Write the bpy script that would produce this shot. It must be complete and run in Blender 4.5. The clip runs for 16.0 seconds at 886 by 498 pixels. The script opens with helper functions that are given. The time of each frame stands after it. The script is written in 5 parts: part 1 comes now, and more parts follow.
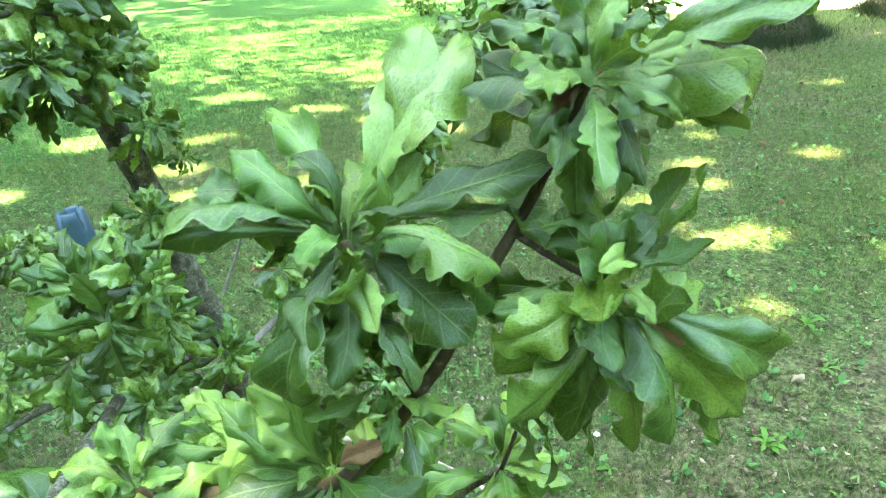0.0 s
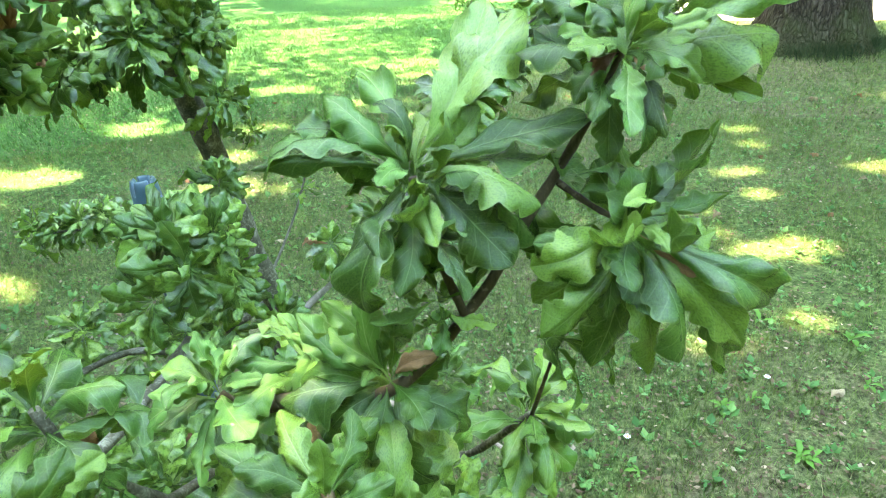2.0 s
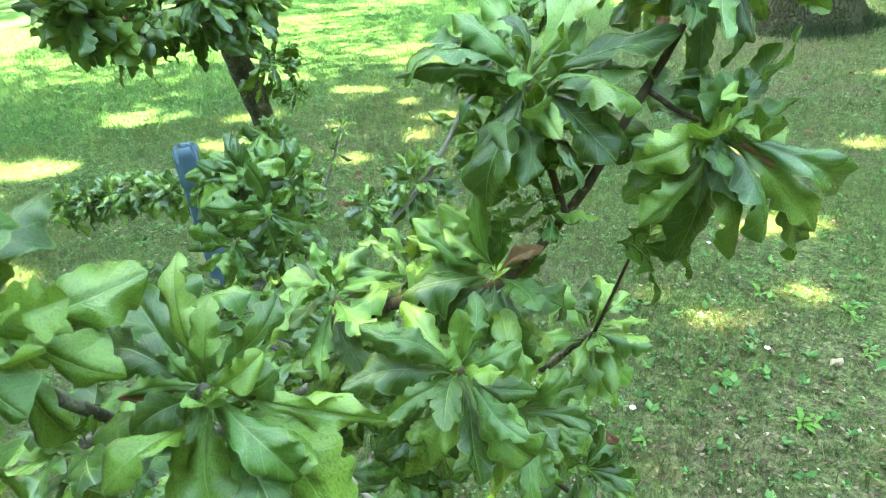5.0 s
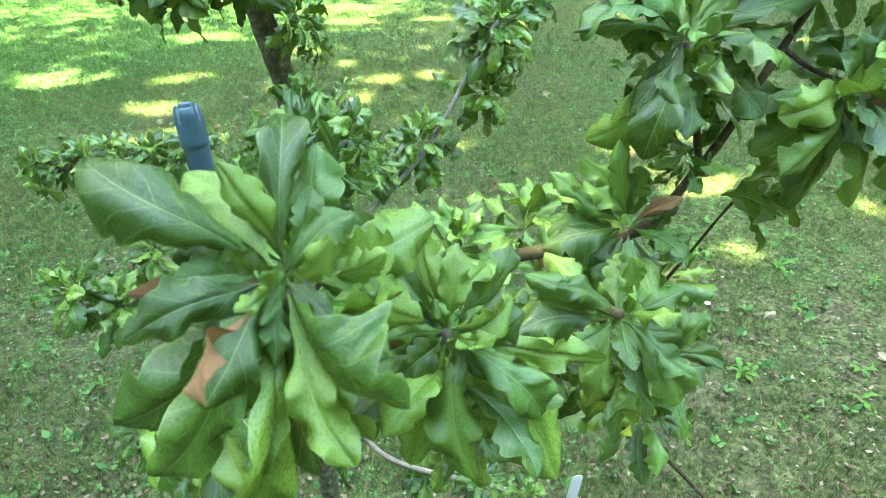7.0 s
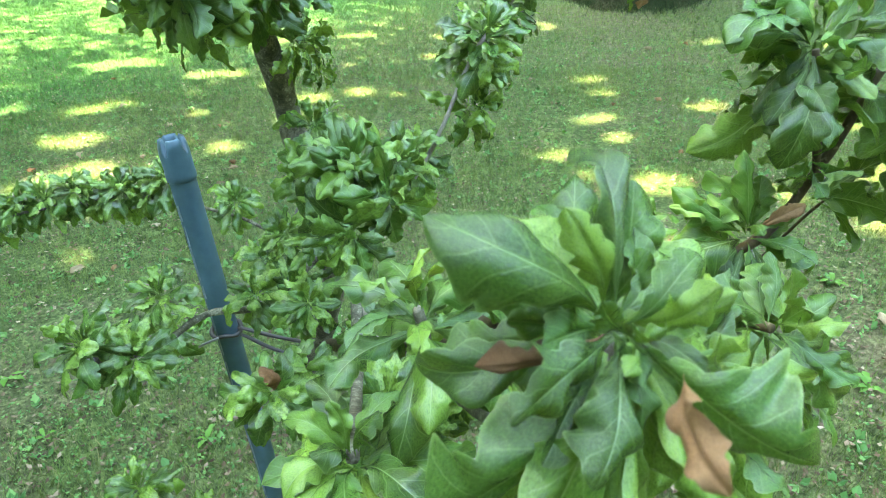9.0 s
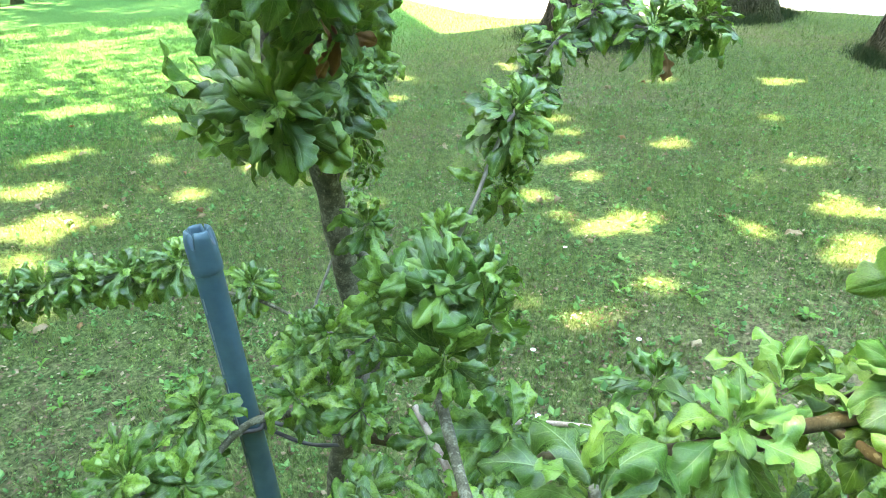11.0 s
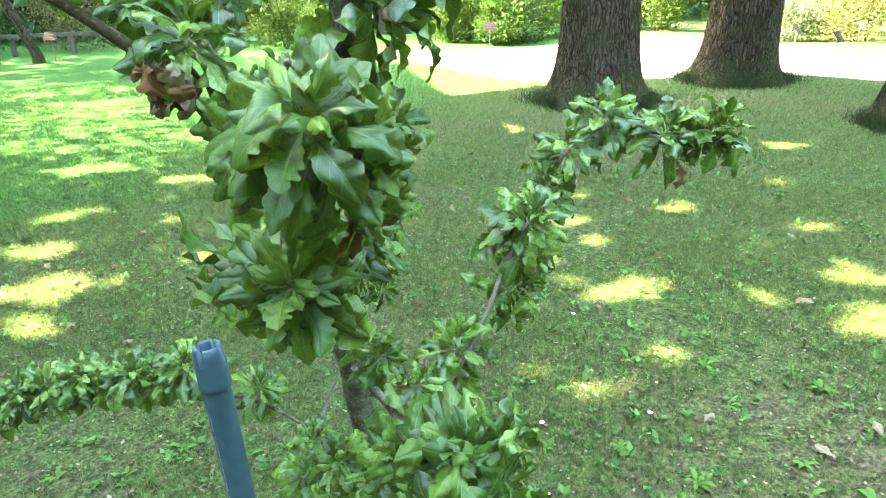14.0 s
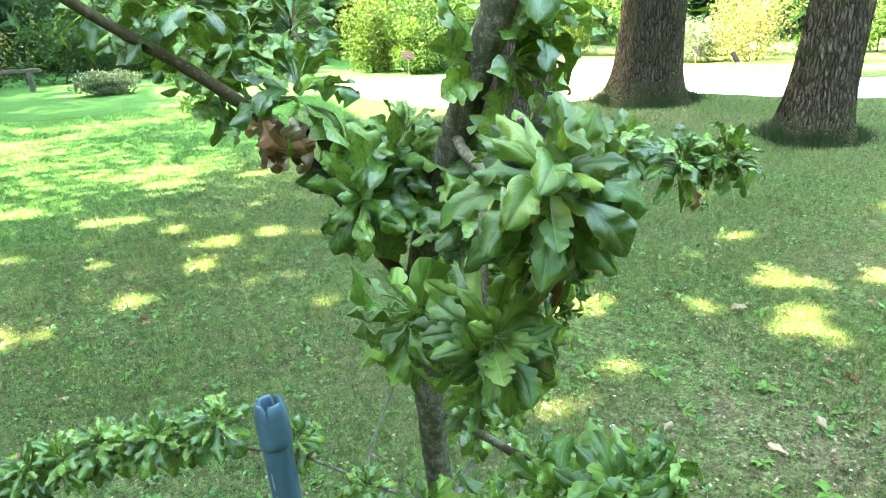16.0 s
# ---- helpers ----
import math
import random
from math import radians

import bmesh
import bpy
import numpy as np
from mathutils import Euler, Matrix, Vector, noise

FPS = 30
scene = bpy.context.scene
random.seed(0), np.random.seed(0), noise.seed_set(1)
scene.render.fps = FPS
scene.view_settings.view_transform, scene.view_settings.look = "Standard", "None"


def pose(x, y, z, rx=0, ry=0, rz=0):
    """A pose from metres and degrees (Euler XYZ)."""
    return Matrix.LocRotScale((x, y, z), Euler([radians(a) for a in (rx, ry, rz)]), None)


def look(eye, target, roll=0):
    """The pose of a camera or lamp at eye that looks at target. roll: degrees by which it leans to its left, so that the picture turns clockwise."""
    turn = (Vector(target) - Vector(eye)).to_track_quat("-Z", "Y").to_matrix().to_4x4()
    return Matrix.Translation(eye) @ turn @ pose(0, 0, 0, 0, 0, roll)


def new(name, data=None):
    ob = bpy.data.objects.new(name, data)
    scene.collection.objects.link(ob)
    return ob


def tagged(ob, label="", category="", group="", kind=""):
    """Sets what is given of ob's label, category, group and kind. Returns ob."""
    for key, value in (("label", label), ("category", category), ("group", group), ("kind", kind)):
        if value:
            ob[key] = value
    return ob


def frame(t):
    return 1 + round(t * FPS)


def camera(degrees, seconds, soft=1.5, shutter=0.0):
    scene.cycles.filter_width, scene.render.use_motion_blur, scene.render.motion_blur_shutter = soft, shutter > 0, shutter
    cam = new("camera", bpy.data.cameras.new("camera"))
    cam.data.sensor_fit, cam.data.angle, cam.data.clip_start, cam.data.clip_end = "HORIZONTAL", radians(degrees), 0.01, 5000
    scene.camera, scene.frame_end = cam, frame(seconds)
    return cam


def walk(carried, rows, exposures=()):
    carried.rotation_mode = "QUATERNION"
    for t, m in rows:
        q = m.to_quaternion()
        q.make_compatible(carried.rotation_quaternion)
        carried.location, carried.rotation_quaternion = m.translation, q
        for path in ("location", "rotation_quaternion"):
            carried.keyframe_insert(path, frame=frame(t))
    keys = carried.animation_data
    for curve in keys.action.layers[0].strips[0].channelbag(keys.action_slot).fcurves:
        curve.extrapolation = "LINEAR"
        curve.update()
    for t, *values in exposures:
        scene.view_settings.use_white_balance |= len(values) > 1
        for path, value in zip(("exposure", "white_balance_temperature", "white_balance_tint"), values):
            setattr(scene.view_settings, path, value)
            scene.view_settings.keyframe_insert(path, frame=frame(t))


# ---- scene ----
cam = camera(68.0, 16.0, 0.75)
cam.data.dof.use_dof = True
cam.data.dof.focus_distance, cam.data.dof.aperture_fstop = 0.45, 46.0
# seconds, place in metres, yaw, pitch, roll in degrees
ROWS = [
    (0, 0.0000, 0.0000, 1.5330, -0.00, -26.37, 3.47),
    (0.5, 0.0014, -0.0090, 1.5369, 0.34, -26.01, 3.61),
    (1, -0.0031, -0.0213, 1.5378, 1.75, -26.00, 3.05),
    (1.5, -0.0014, -0.0322, 1.5353, 3.38, -25.84, 3.00),
    (2, -0.0029, -0.0377, 1.5308, 4.23, -26.18, 2.45),
    (2.5, 0.0010, -0.0425, 1.5258, 5.09, -26.55, 2.42),
    (3, -0.0023, -0.0465, 1.5226, 6.06, -27.13, 2.23),
    (3.5, -0.0100, -0.0530, 1.5210, 6.38, -27.41, 2.19),
    (3.7, -0.0119, -0.0562, 1.5198, 5.60, -27.04, 2.17),
    (5.8, -0.0801, -0.0870, 1.5179, 0.99, -28.10, 4.02),
    (6, -0.0912, -0.0844, 1.5171, -0.11, -28.60, 4.08),
    (6.5, -0.1066, -0.0835, 1.5155, -1.61, -29.31, 2.45),
    (7, -0.1240, -0.0896, 1.5210, -2.31, -30.50, 1.10),
    (7.5, -0.1427, -0.0967, 1.5190, -4.65, -30.86, 1.41),
    (8, -0.1679, -0.0832, 1.5135, -8.96, -30.09, 2.41),
    (8.5, -0.1883, -0.0715, 1.5176, -13.24, -29.80, 2.64),
    (9, -0.1977, -0.0676, 1.5219, -9.55, -29.52, 1.87),
    (9.2, -0.2109, -0.0617, 1.5132, -9.63, -28.97, 2.43),
    (11.3, -0.2618, -0.0005, 1.5689, -13.45, -25.53, 1.81),
    (11.5, -0.2586, 0.0050, 1.5778, -13.48, -24.61, 1.82),
    (12, -0.2489, 0.0156, 1.5875, -14.05, -23.65, 1.42),
    (12.5, -0.2459, 0.0211, 1.5972, -13.98, -22.77, 1.35),
    (13, -0.2467, 0.0261, 1.6031, -13.33, -22.30, 1.44),
    (13.5, -0.2519, 0.0277, 1.6065, -12.76, -21.76, 1.43),
    (14, -0.2595, 0.0226, 1.6039, -12.57, -21.90, 1.62),
    (14.5, -0.2736, 0.0221, 1.6046, -13.87, -21.93, 1.60),
    (15, -0.3125, 0.0318, 1.6006, -17.20, -21.78, 1.84),
    (15.5, -0.3531, 0.0482, 1.6060, -20.16, -20.93, 3.03),
    (16, -0.3713, 0.0570, 1.6182, -19.82, -19.86, 2.59),
]
walk(cam, [(t, pose(x, y, z, 90 + pitch, roll, yaw)) for t, x, y, z, yaw, pitch, roll in ROWS])

# ---- light ----
SUN = Vector((-0.66, 0.42, 1.0)).normalized()  # towards the sun
world = bpy.data.worlds.new("sky")
scene.world = world
world.use_nodes = True
wn = world.node_tree
sky = wn.nodes.new("ShaderNodeTexSky")
sky.sky_type, sky.sun_disc = "NISHITA", False
sky.sun_elevation = math.asin(SUN.z)
sky.sun_rotation = math.atan2(SUN.x, SUN.y)
wn.links.new(sky.outputs[0], wn.nodes["Background"].inputs[0])
wn.nodes["Background"].inputs[1].default_value = 0.15
sun_data = bpy.data.lights.new("sun", "SUN")
sun_data.energy, sun_data.angle, sun_data.color = 1.7, radians(0.55), (1.0, 0.93, 0.80)
sun = new("sun", sun_data)
sun.matrix_world = look(SUN * 60, (0, 0, 0))
scene.view_settings.exposure = 6.02
scene.view_settings.use_white_balance = True
scene.view_settings.white_balance_temperature, scene.view_settings.white_balance_tint = 8500, 3


# ---- materials ----
def nodes_of(name):
    mat = bpy.data.materials.new(name)
    mat.use_nodes = True
    nt = mat.node_tree
    return mat, nt, nt.nodes["Principled BSDF"], nt.nodes["Material Output"]


def noise_tex(nt, scale, detail=4.0, rough=0.55, vector=None):
    n = nt.nodes.new("ShaderNodeTexNoise")
    n.inputs["Scale"].default_value = scale
    n.inputs["Detail"].default_value = detail
    n.inputs["Roughness"].default_value = rough
    if vector is not None:
        nt.links.new(vector, n.inputs["Vector"])
    return n


def ramp(nt, fac, stops):
    r = nt.nodes.new("ShaderNodeValToRGB")
    el = r.color_ramp.elements
    while len(el) > 1:
        el.remove(el[-1])
    for i, (p, c) in enumerate(stops):
        e = el[0] if i == 0 else el.new(p)
        e.position, e.color = p, (*c, 1)
    nt.links.new(fac, r.inputs[0])
    return r.outputs[0]


def mixc(nt, fac, a, b, mode="MIX"):
    m = nt.nodes.new("ShaderNodeMix")
    m.data_type, m.blend_type = "RGBA", mode
    for sock, v in ((m.inputs[0], fac), (m.inputs[6], a), (m.inputs[7], b)):
        if isinstance(v, (int, float)):
            sock.default_value = v
        elif isinstance(v, tuple):
            sock.default_value = (*v, 1)
        else:
            nt.links.new(v, sock)
    return m.outputs[2]


def math_node(nt, op, a, b=None, c=None, clamp=False):
    m = nt.nodes.new("ShaderNodeMath")
    m.operation, m.use_clamp = op, clamp
    for i, v in enumerate((a, b, c)):
        if v is None:
            continue
        if isinstance(v, (int, float)):
            m.inputs[i].default_value = v
        else:
            nt.links.new(v, m.inputs[i])
    return m.outputs[0]


def bump(nt, bsdf, height, strength, distance):
    b = nt.nodes.new("ShaderNodeBump")
    b.inputs["Strength"].default_value, b.inputs["Distance"].default_value = strength, distance
    nt.links.new(height, b.inputs["Height"])
    nt.links.new(b.outputs[0], bsdf.inputs["Normal"])
    return b.outputs[0]


def random_of(nt, island):
    if island:
        return nt.nodes.new("ShaderNodeNewGeometry").outputs["Random Per Island"]
    return nt.nodes.new("ShaderNodeObjectInfo").outputs["Random"]


def leaf_material(name, dark, mid, light, vein, glow, through_light=0.12, island=False, rough=0.16, sheen=0.5):
    mat, nt, bsdf, out = nodes_of(name)
    uv = nt.nodes.new("ShaderNodeUVMap")
    uv.uv_map = "leaf"
    sep = nt.nodes.new("ShaderNodeSeparateXYZ")
    nt.links.new(uv.outputs[0], sep.inputs[0])
    u, v = sep.outputs[0], sep.outputs[1]
    a = math_node(nt, "MULTIPLY", math_node(nt, "ABSOLUTE", math_node(nt, "SUBTRACT", v, 0.5)), 2.0)
    rib = math_node(nt, "MULTIPLY", a, math_node(nt, "MULTIPLY_ADD", u, 16.0, 14.0), clamp=True)
    side = math_node(nt, "SUBTRACT", math_node(nt, "MULTIPLY", u, 6.5), math_node(nt, "MULTIPLY", a, 1.3))
    saw = math_node(nt, "ABSOLUTE", math_node(nt, "SUBTRACT", math_node(nt, "FRACT", side), 0.5))
    lateral = math_node(nt, "MULTIPLY_ADD", math_node(nt, "MULTIPLY", saw, 17.0, clamp=True), 0.5, 0.5)
    lateral = math_node(nt, "MAXIMUM", lateral, math_node(nt, "MULTIPLY", a, a))
    stretch = nt.nodes.new("ShaderNodeMapping")
    stretch.inputs["Scale"].default_value = (30, 15, 1)
    nt.links.new(uv.outputs[0], stretch.inputs[0])
    cells = nt.nodes.new("ShaderNodeTexVoronoi")
    cells.feature = "DISTANCE_TO_EDGE"
    cells.inputs["Scale"].default_value = 1.0
    nt.links.new(stretch.outputs[0], cells.inputs["Vector"])
    net = math_node(nt, "MULTIPLY", cells.outputs[0], 9.0, clamp=True)
    veins = math_node(nt, "MINIMUM", rib, lateral)
    rnd = random_of(nt, island)
    base = ramp(nt, rnd, [(0.0, dark), (0.5, mid), (0.9, light), (1.0, tuple(q * 1.15 for q in light))])
    blotch = noise_tex(nt, 60, 3.0)
    base = mixc(nt, ramp(nt, blotch.outputs[0], [(0.42, (0, 0, 0)), (0.72, (0.5, 0.5, 0.5))]), base, light)
    deep = noise_tex(nt, 38, 2.0)
    base = mixc(nt, ramp(nt, deep.outputs[0], [(0.45, (0, 0, 0)), (0.68, (0.6, 0.6, 0.6))]), base, dark)
    worn = noise_tex(nt, 110, 3.0)
    base = mixc(nt, ramp(nt, worn.outputs[0], [(0.68, (0, 0, 0)), (0.78, (0.55, 0.55, 0.55))]), base, (0.17, 0.14, 0.05))
    base = mixc(nt, math_node(nt, "MULTIPLY", math_node(nt, "SUBTRACT", 1.0, net), 0.10), base, vein)
    rim = math_node(nt, "MULTIPLY", math_node(nt, "SUBTRACT", a, 0.93), 9.0, clamp=True)
    col = mixc(nt, math_node(nt, "MAXIMUM", math_node(nt, "MULTIPLY", math_node(nt, "SUBTRACT", 1.0, veins), 0.75), math_node(nt, "MULTIPLY", rim, 0.8)), base, vein)
    nt.links.new(col, bsdf.inputs["Base Color"])
    gloss = noise_tex(nt, 45, 3.0)
    nt.links.new(math_node(nt, "MULTIPLY_ADD", gloss.outputs[0], 0.24, rough - 0.13), bsdf.inputs["Roughness"])
    bsdf.inputs["Specular IOR Level"].default_value = sheen
    swell = noise_tex(nt, 130, 2.0)
    h = math_node(nt, "ADD", math_node(nt, "MULTIPLY", veins, 0.5), math_node(nt, "MULTIPLY", net, 0.16))
    h = math_node(nt, "ADD", h, math_node(nt, "MULTIPLY", swell.outputs[0], 0.4))
    bump(nt, bsdf, h, 0.5, 0.0007)
    tr = nt.nodes.new("ShaderNodeBsdfTranslucent")
    tcol = mixc(nt, math_node(nt, "MULTIPLY", math_node(nt, "SUBTRACT", 1.0, veins), 0.45), glow, vein)
    nt.links.new(tcol, tr.inputs[0])
    mix = nt.nodes.new("ShaderNodeMixShader")
    mix.inputs[0].default_value = through_light
    nt.links.new(bsdf.outputs[0], mix.inputs[1])
    nt.links.new(tr.outputs[0], mix.inputs[2])
    nt.links.new(mix.outputs[0], out.inputs[0])
    return mat


GREEN = dict(dark=(0.006, 0.027, 0.006), mid=(0.032, 0.104, 0.016), light=(0.122, 0.228, 0.033), vein=(0.18, 0.29, 0.080), glow=(0.27, 0.48, 0.050))
# brighter lime copy of the green leaf, sunlight put into its colour
LIME = dict(dark=(0.040, 0.125, 0.018), mid=(0.070, 0.180, 0.026), light=(0.140, 0.265, 0.050), vein=(0.22, 0.33, 0.10), glow=(0.22, 0.45, 0.060))
DEAD = dict(dark=(0.060, 0.030, 0.014), mid=(0.15, 0.075, 0.030), light=(0.27, 0.165, 0.080), vein=(0.09, 0.05, 0.025), glow=(0.24, 0.11, 0.03))
FALLEN = dict(dark=(0.12, 0.088, 0.048), mid=(0.23, 0.18, 0.105), light=(0.31, 0.26, 0.165), vein=(0.17, 0.12, 0.07), glow=(0.3, 0.2, 0.1))
leaf_green = leaf_material("oak_leaf", **GREEN)
leaf_lime = leaf_material("sun_toned_oak_leaf", **LIME)
leaf_dead = leaf_material("withered_leaf", through_light=0.15, rough=0.65, sheen=0.1, **DEAD)
leaf_fallen = leaf_material("fallen_leaf", through_light=0.1, rough=0.65, sheen=0.1, **FALLEN)
leaf_green_joined = leaf_material("oak_leaf_cluster", island=True, **GREEN)
leaf_lime_joined = leaf_material("sun_toned_oak_leaf_cluster", island=True, **LIME)
leaf_dead_joined = leaf_material("withered_leaf_cluster", island=True, through_light=0.15, rough=0.65, sheen=0.1, **DEAD)


def plain_leaf(name, stops, glow, share=0.3, rough=0.55, patch=None):
    mat, nt, bsdf, out = nodes_of(name)
    col = ramp(nt, random_of(nt, True), stops)
    if patch:
        pos = nt.nodes.new("ShaderNodeNewGeometry").outputs["Position"]
        n = noise_tex(nt, patch[0], 4.0, 0.6, pos)
        col = mixc(nt, ramp(nt, n.outputs[0], [(0.42, (0, 0, 0)), (0.66, (0.75, 0.75, 0.75))]), col, patch[1])
        clumps = noise_tex(nt, 17.0, 3.0, 0.6, pos)
        col = mixc(nt, 1.0, col, ramp(nt, clumps.outputs[0], [(0.36, (0.66, 0.68, 0.64)), (0.50, (1.0, 1.0, 1.0)), (0.64, (1.28, 1.28, 1.24))]), "MULTIPLY")
    nt.links.new(col, bsdf.inputs["Base Color"])
    bsdf.inputs["Roughness"].default_value = rough
    bsdf.inputs["Specular IOR Level"].default_value = 0.12
    tr = nt.nodes.new("ShaderNodeBsdfTranslucent")
    tr.inputs[0].default_value = (*glow, 1)
    mix = nt.nodes.new("ShaderNodeMixShader")
    mix.inputs[0].default_value = share
    nt.links.new(bsdf.outputs[0], mix.inputs[1])
    nt.links.new(tr.outputs[0], mix.inputs[2])
    nt.links.new(mix.outputs[0], out.inputs[0])
    return mat


grass_mat = plain_leaf("grass_blades", [(0.0, (0.016, 0.040, 0.010)), (0.40, (0.064, 0.120, 0.030)), (0.72, (0.130, 0.210, 0.054)), (0.86, (0.20, 0.215, 0.092)), (0.94, (0.11, 0.080, 0.042)), (1.0, (0.36, 0.30, 0.17))], (0.16, 0.27, 0.06), 0.25, 0.5, (1.3, (0.152, 0.178, 0.056)))
lush_grass_mat = plain_leaf("lush_grass_blades", [(0.0, (0.012, 0.050, 0.010)), (0.40, (0.036, 0.128, 0.028)), (0.80, (0.085, 0.235, 0.055)), (0.95, (0.13, 0.24, 0.075)), (1.0, (0.26, 0.26, 0.13))], (0.10, 0.28, 0.05), 0.25, 0.5, (1.3, (0.085, 0.18, 0.040)))
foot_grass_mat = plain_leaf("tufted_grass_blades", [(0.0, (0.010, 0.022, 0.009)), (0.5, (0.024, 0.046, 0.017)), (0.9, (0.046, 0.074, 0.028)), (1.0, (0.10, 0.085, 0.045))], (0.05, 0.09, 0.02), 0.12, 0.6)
clover_mat = plain_leaf("lawn_weeds", [(0.0, (0.035, 0.11, 0.032)), (0.6, (0.075, 0.19, 0.055)), (1.0, (0.15, 0.28, 0.085))], (0.14, 0.30, 0.06), 0.2, 0.45)
weed_mat = plain_leaf("weed_leaves", [(0.0, (0.045, 0.135, 0.022)), (0.6, (0.085, 0.205, 0.036)), (1.0, (0.13, 0.26, 0.055))], (0.14, 0.30, 0.04), 0.2, 0.45)
litter_mat = plain_leaf("leaf_litter", [(0.0, (0.04, 0.026, 0.015)), (0.6, (0.12, 0.085, 0.050)), (0.9, (0.22, 0.17, 0.11)), (1.0, (0.36, 0.30, 0.20))], (0.2, 0.14, 0.08), 0.1, 0.7)
canopy_mat = plain_leaf("canopy_leaves", [(0.0, (0.018, 0.045, 0.010)), (1.0, (0.035, 0.080, 0.018))], (0.08, 0.16, 0.02), 0.12)
shrub_mats = [
    plain_leaf("shrub_leaves", [(0.0, (0.014, 0.045, 0.010)), (0.6, (0.040, 0.095, 0.02)), (1.0, (0.10, 0.18, 0.04))], (0.14, 0.26, 0.04), 0.2),
    plain_leaf("golden_shrub_leaves", [(0.0, (0.018, 0.045, 0.010)), (0.6, (0.05, 0.098, 0.020)), (1.0, (0.15, 0.21, 0.05))], (0.12, 0.20, 0.03), 0.2),
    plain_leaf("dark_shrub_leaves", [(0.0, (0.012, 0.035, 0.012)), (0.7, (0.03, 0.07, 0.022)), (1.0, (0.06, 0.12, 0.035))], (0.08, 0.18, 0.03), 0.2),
    plain_leaf("grey_shrub_leaves", [(0.0, (0.05, 0.075, 0.045)), (0.6, (0.11, 0.15, 0.085)), (1.0, (0.26, 0.30, 0.20))], (0.2, 0.27, 0.13), 0.25),
    plain_leaf("bronze_shrub_leaves", [(0.0, (0.07, 0.06, 0.035)), (0.6, (0.13, 0.12, 0.06)), (1.0, (0.20, 0.22, 0.09))], (0.22, 0.24, 0.06), 0.3),
]


def bark_material(name, stops, scale, stretch, depth, strength, moss=None):
    mat, nt, bsdf, out = nodes_of(name)
    tc = nt.nodes.new("ShaderNodeTexCoord")
    mp = nt.nodes.new("ShaderNodeMapping")
    mp.inputs["Scale"].default_value = (1, 1, stretch)
    nt.links.new(tc.outputs["Object"], mp.inputs[0])
    n = noise_tex(nt, scale, 8.0, 0.65, mp.outputs[0])
    fine = noise_tex(nt, scale * 7, 5.0, 0.6, mp.outputs[0])
    f = math_node(nt, "ADD", math_node(nt, "MULTIPLY", n.outputs[0], 0.65), math_node(nt, "MULTIPLY", fine.outputs[0], 0.35))
    col = ramp(nt, f, stops)
    spots = noise_tex(nt, scale * 3.0, 3.0, 0.5, tc.outputs["Object"])
    col = mixc(nt, ramp(nt, spots.outputs[0], [(0.60, (0, 0, 0)), (0.68, (0.6, 0.6, 0.6))]), col, stops[-1][1])
    if moss:
        m = noise_tex(nt, scale * 0.25, 4.0, 0.6, tc.outputs["Object"])
        col = mixc(nt, ramp(nt, m.outputs[0], [(0.48, (0, 0, 0)), (0.62, (0.6, 0.6, 0.6))]), col, moss)
    nt.links.new(col, bsdf.inputs["Base Color"])
    bsdf.inputs["Roughness"].default_value = 0.85
    bsdf.inputs["Specular IOR Level"].default_value = 0.12
    bump(nt, bsdf, f, strength, depth)
    return mat


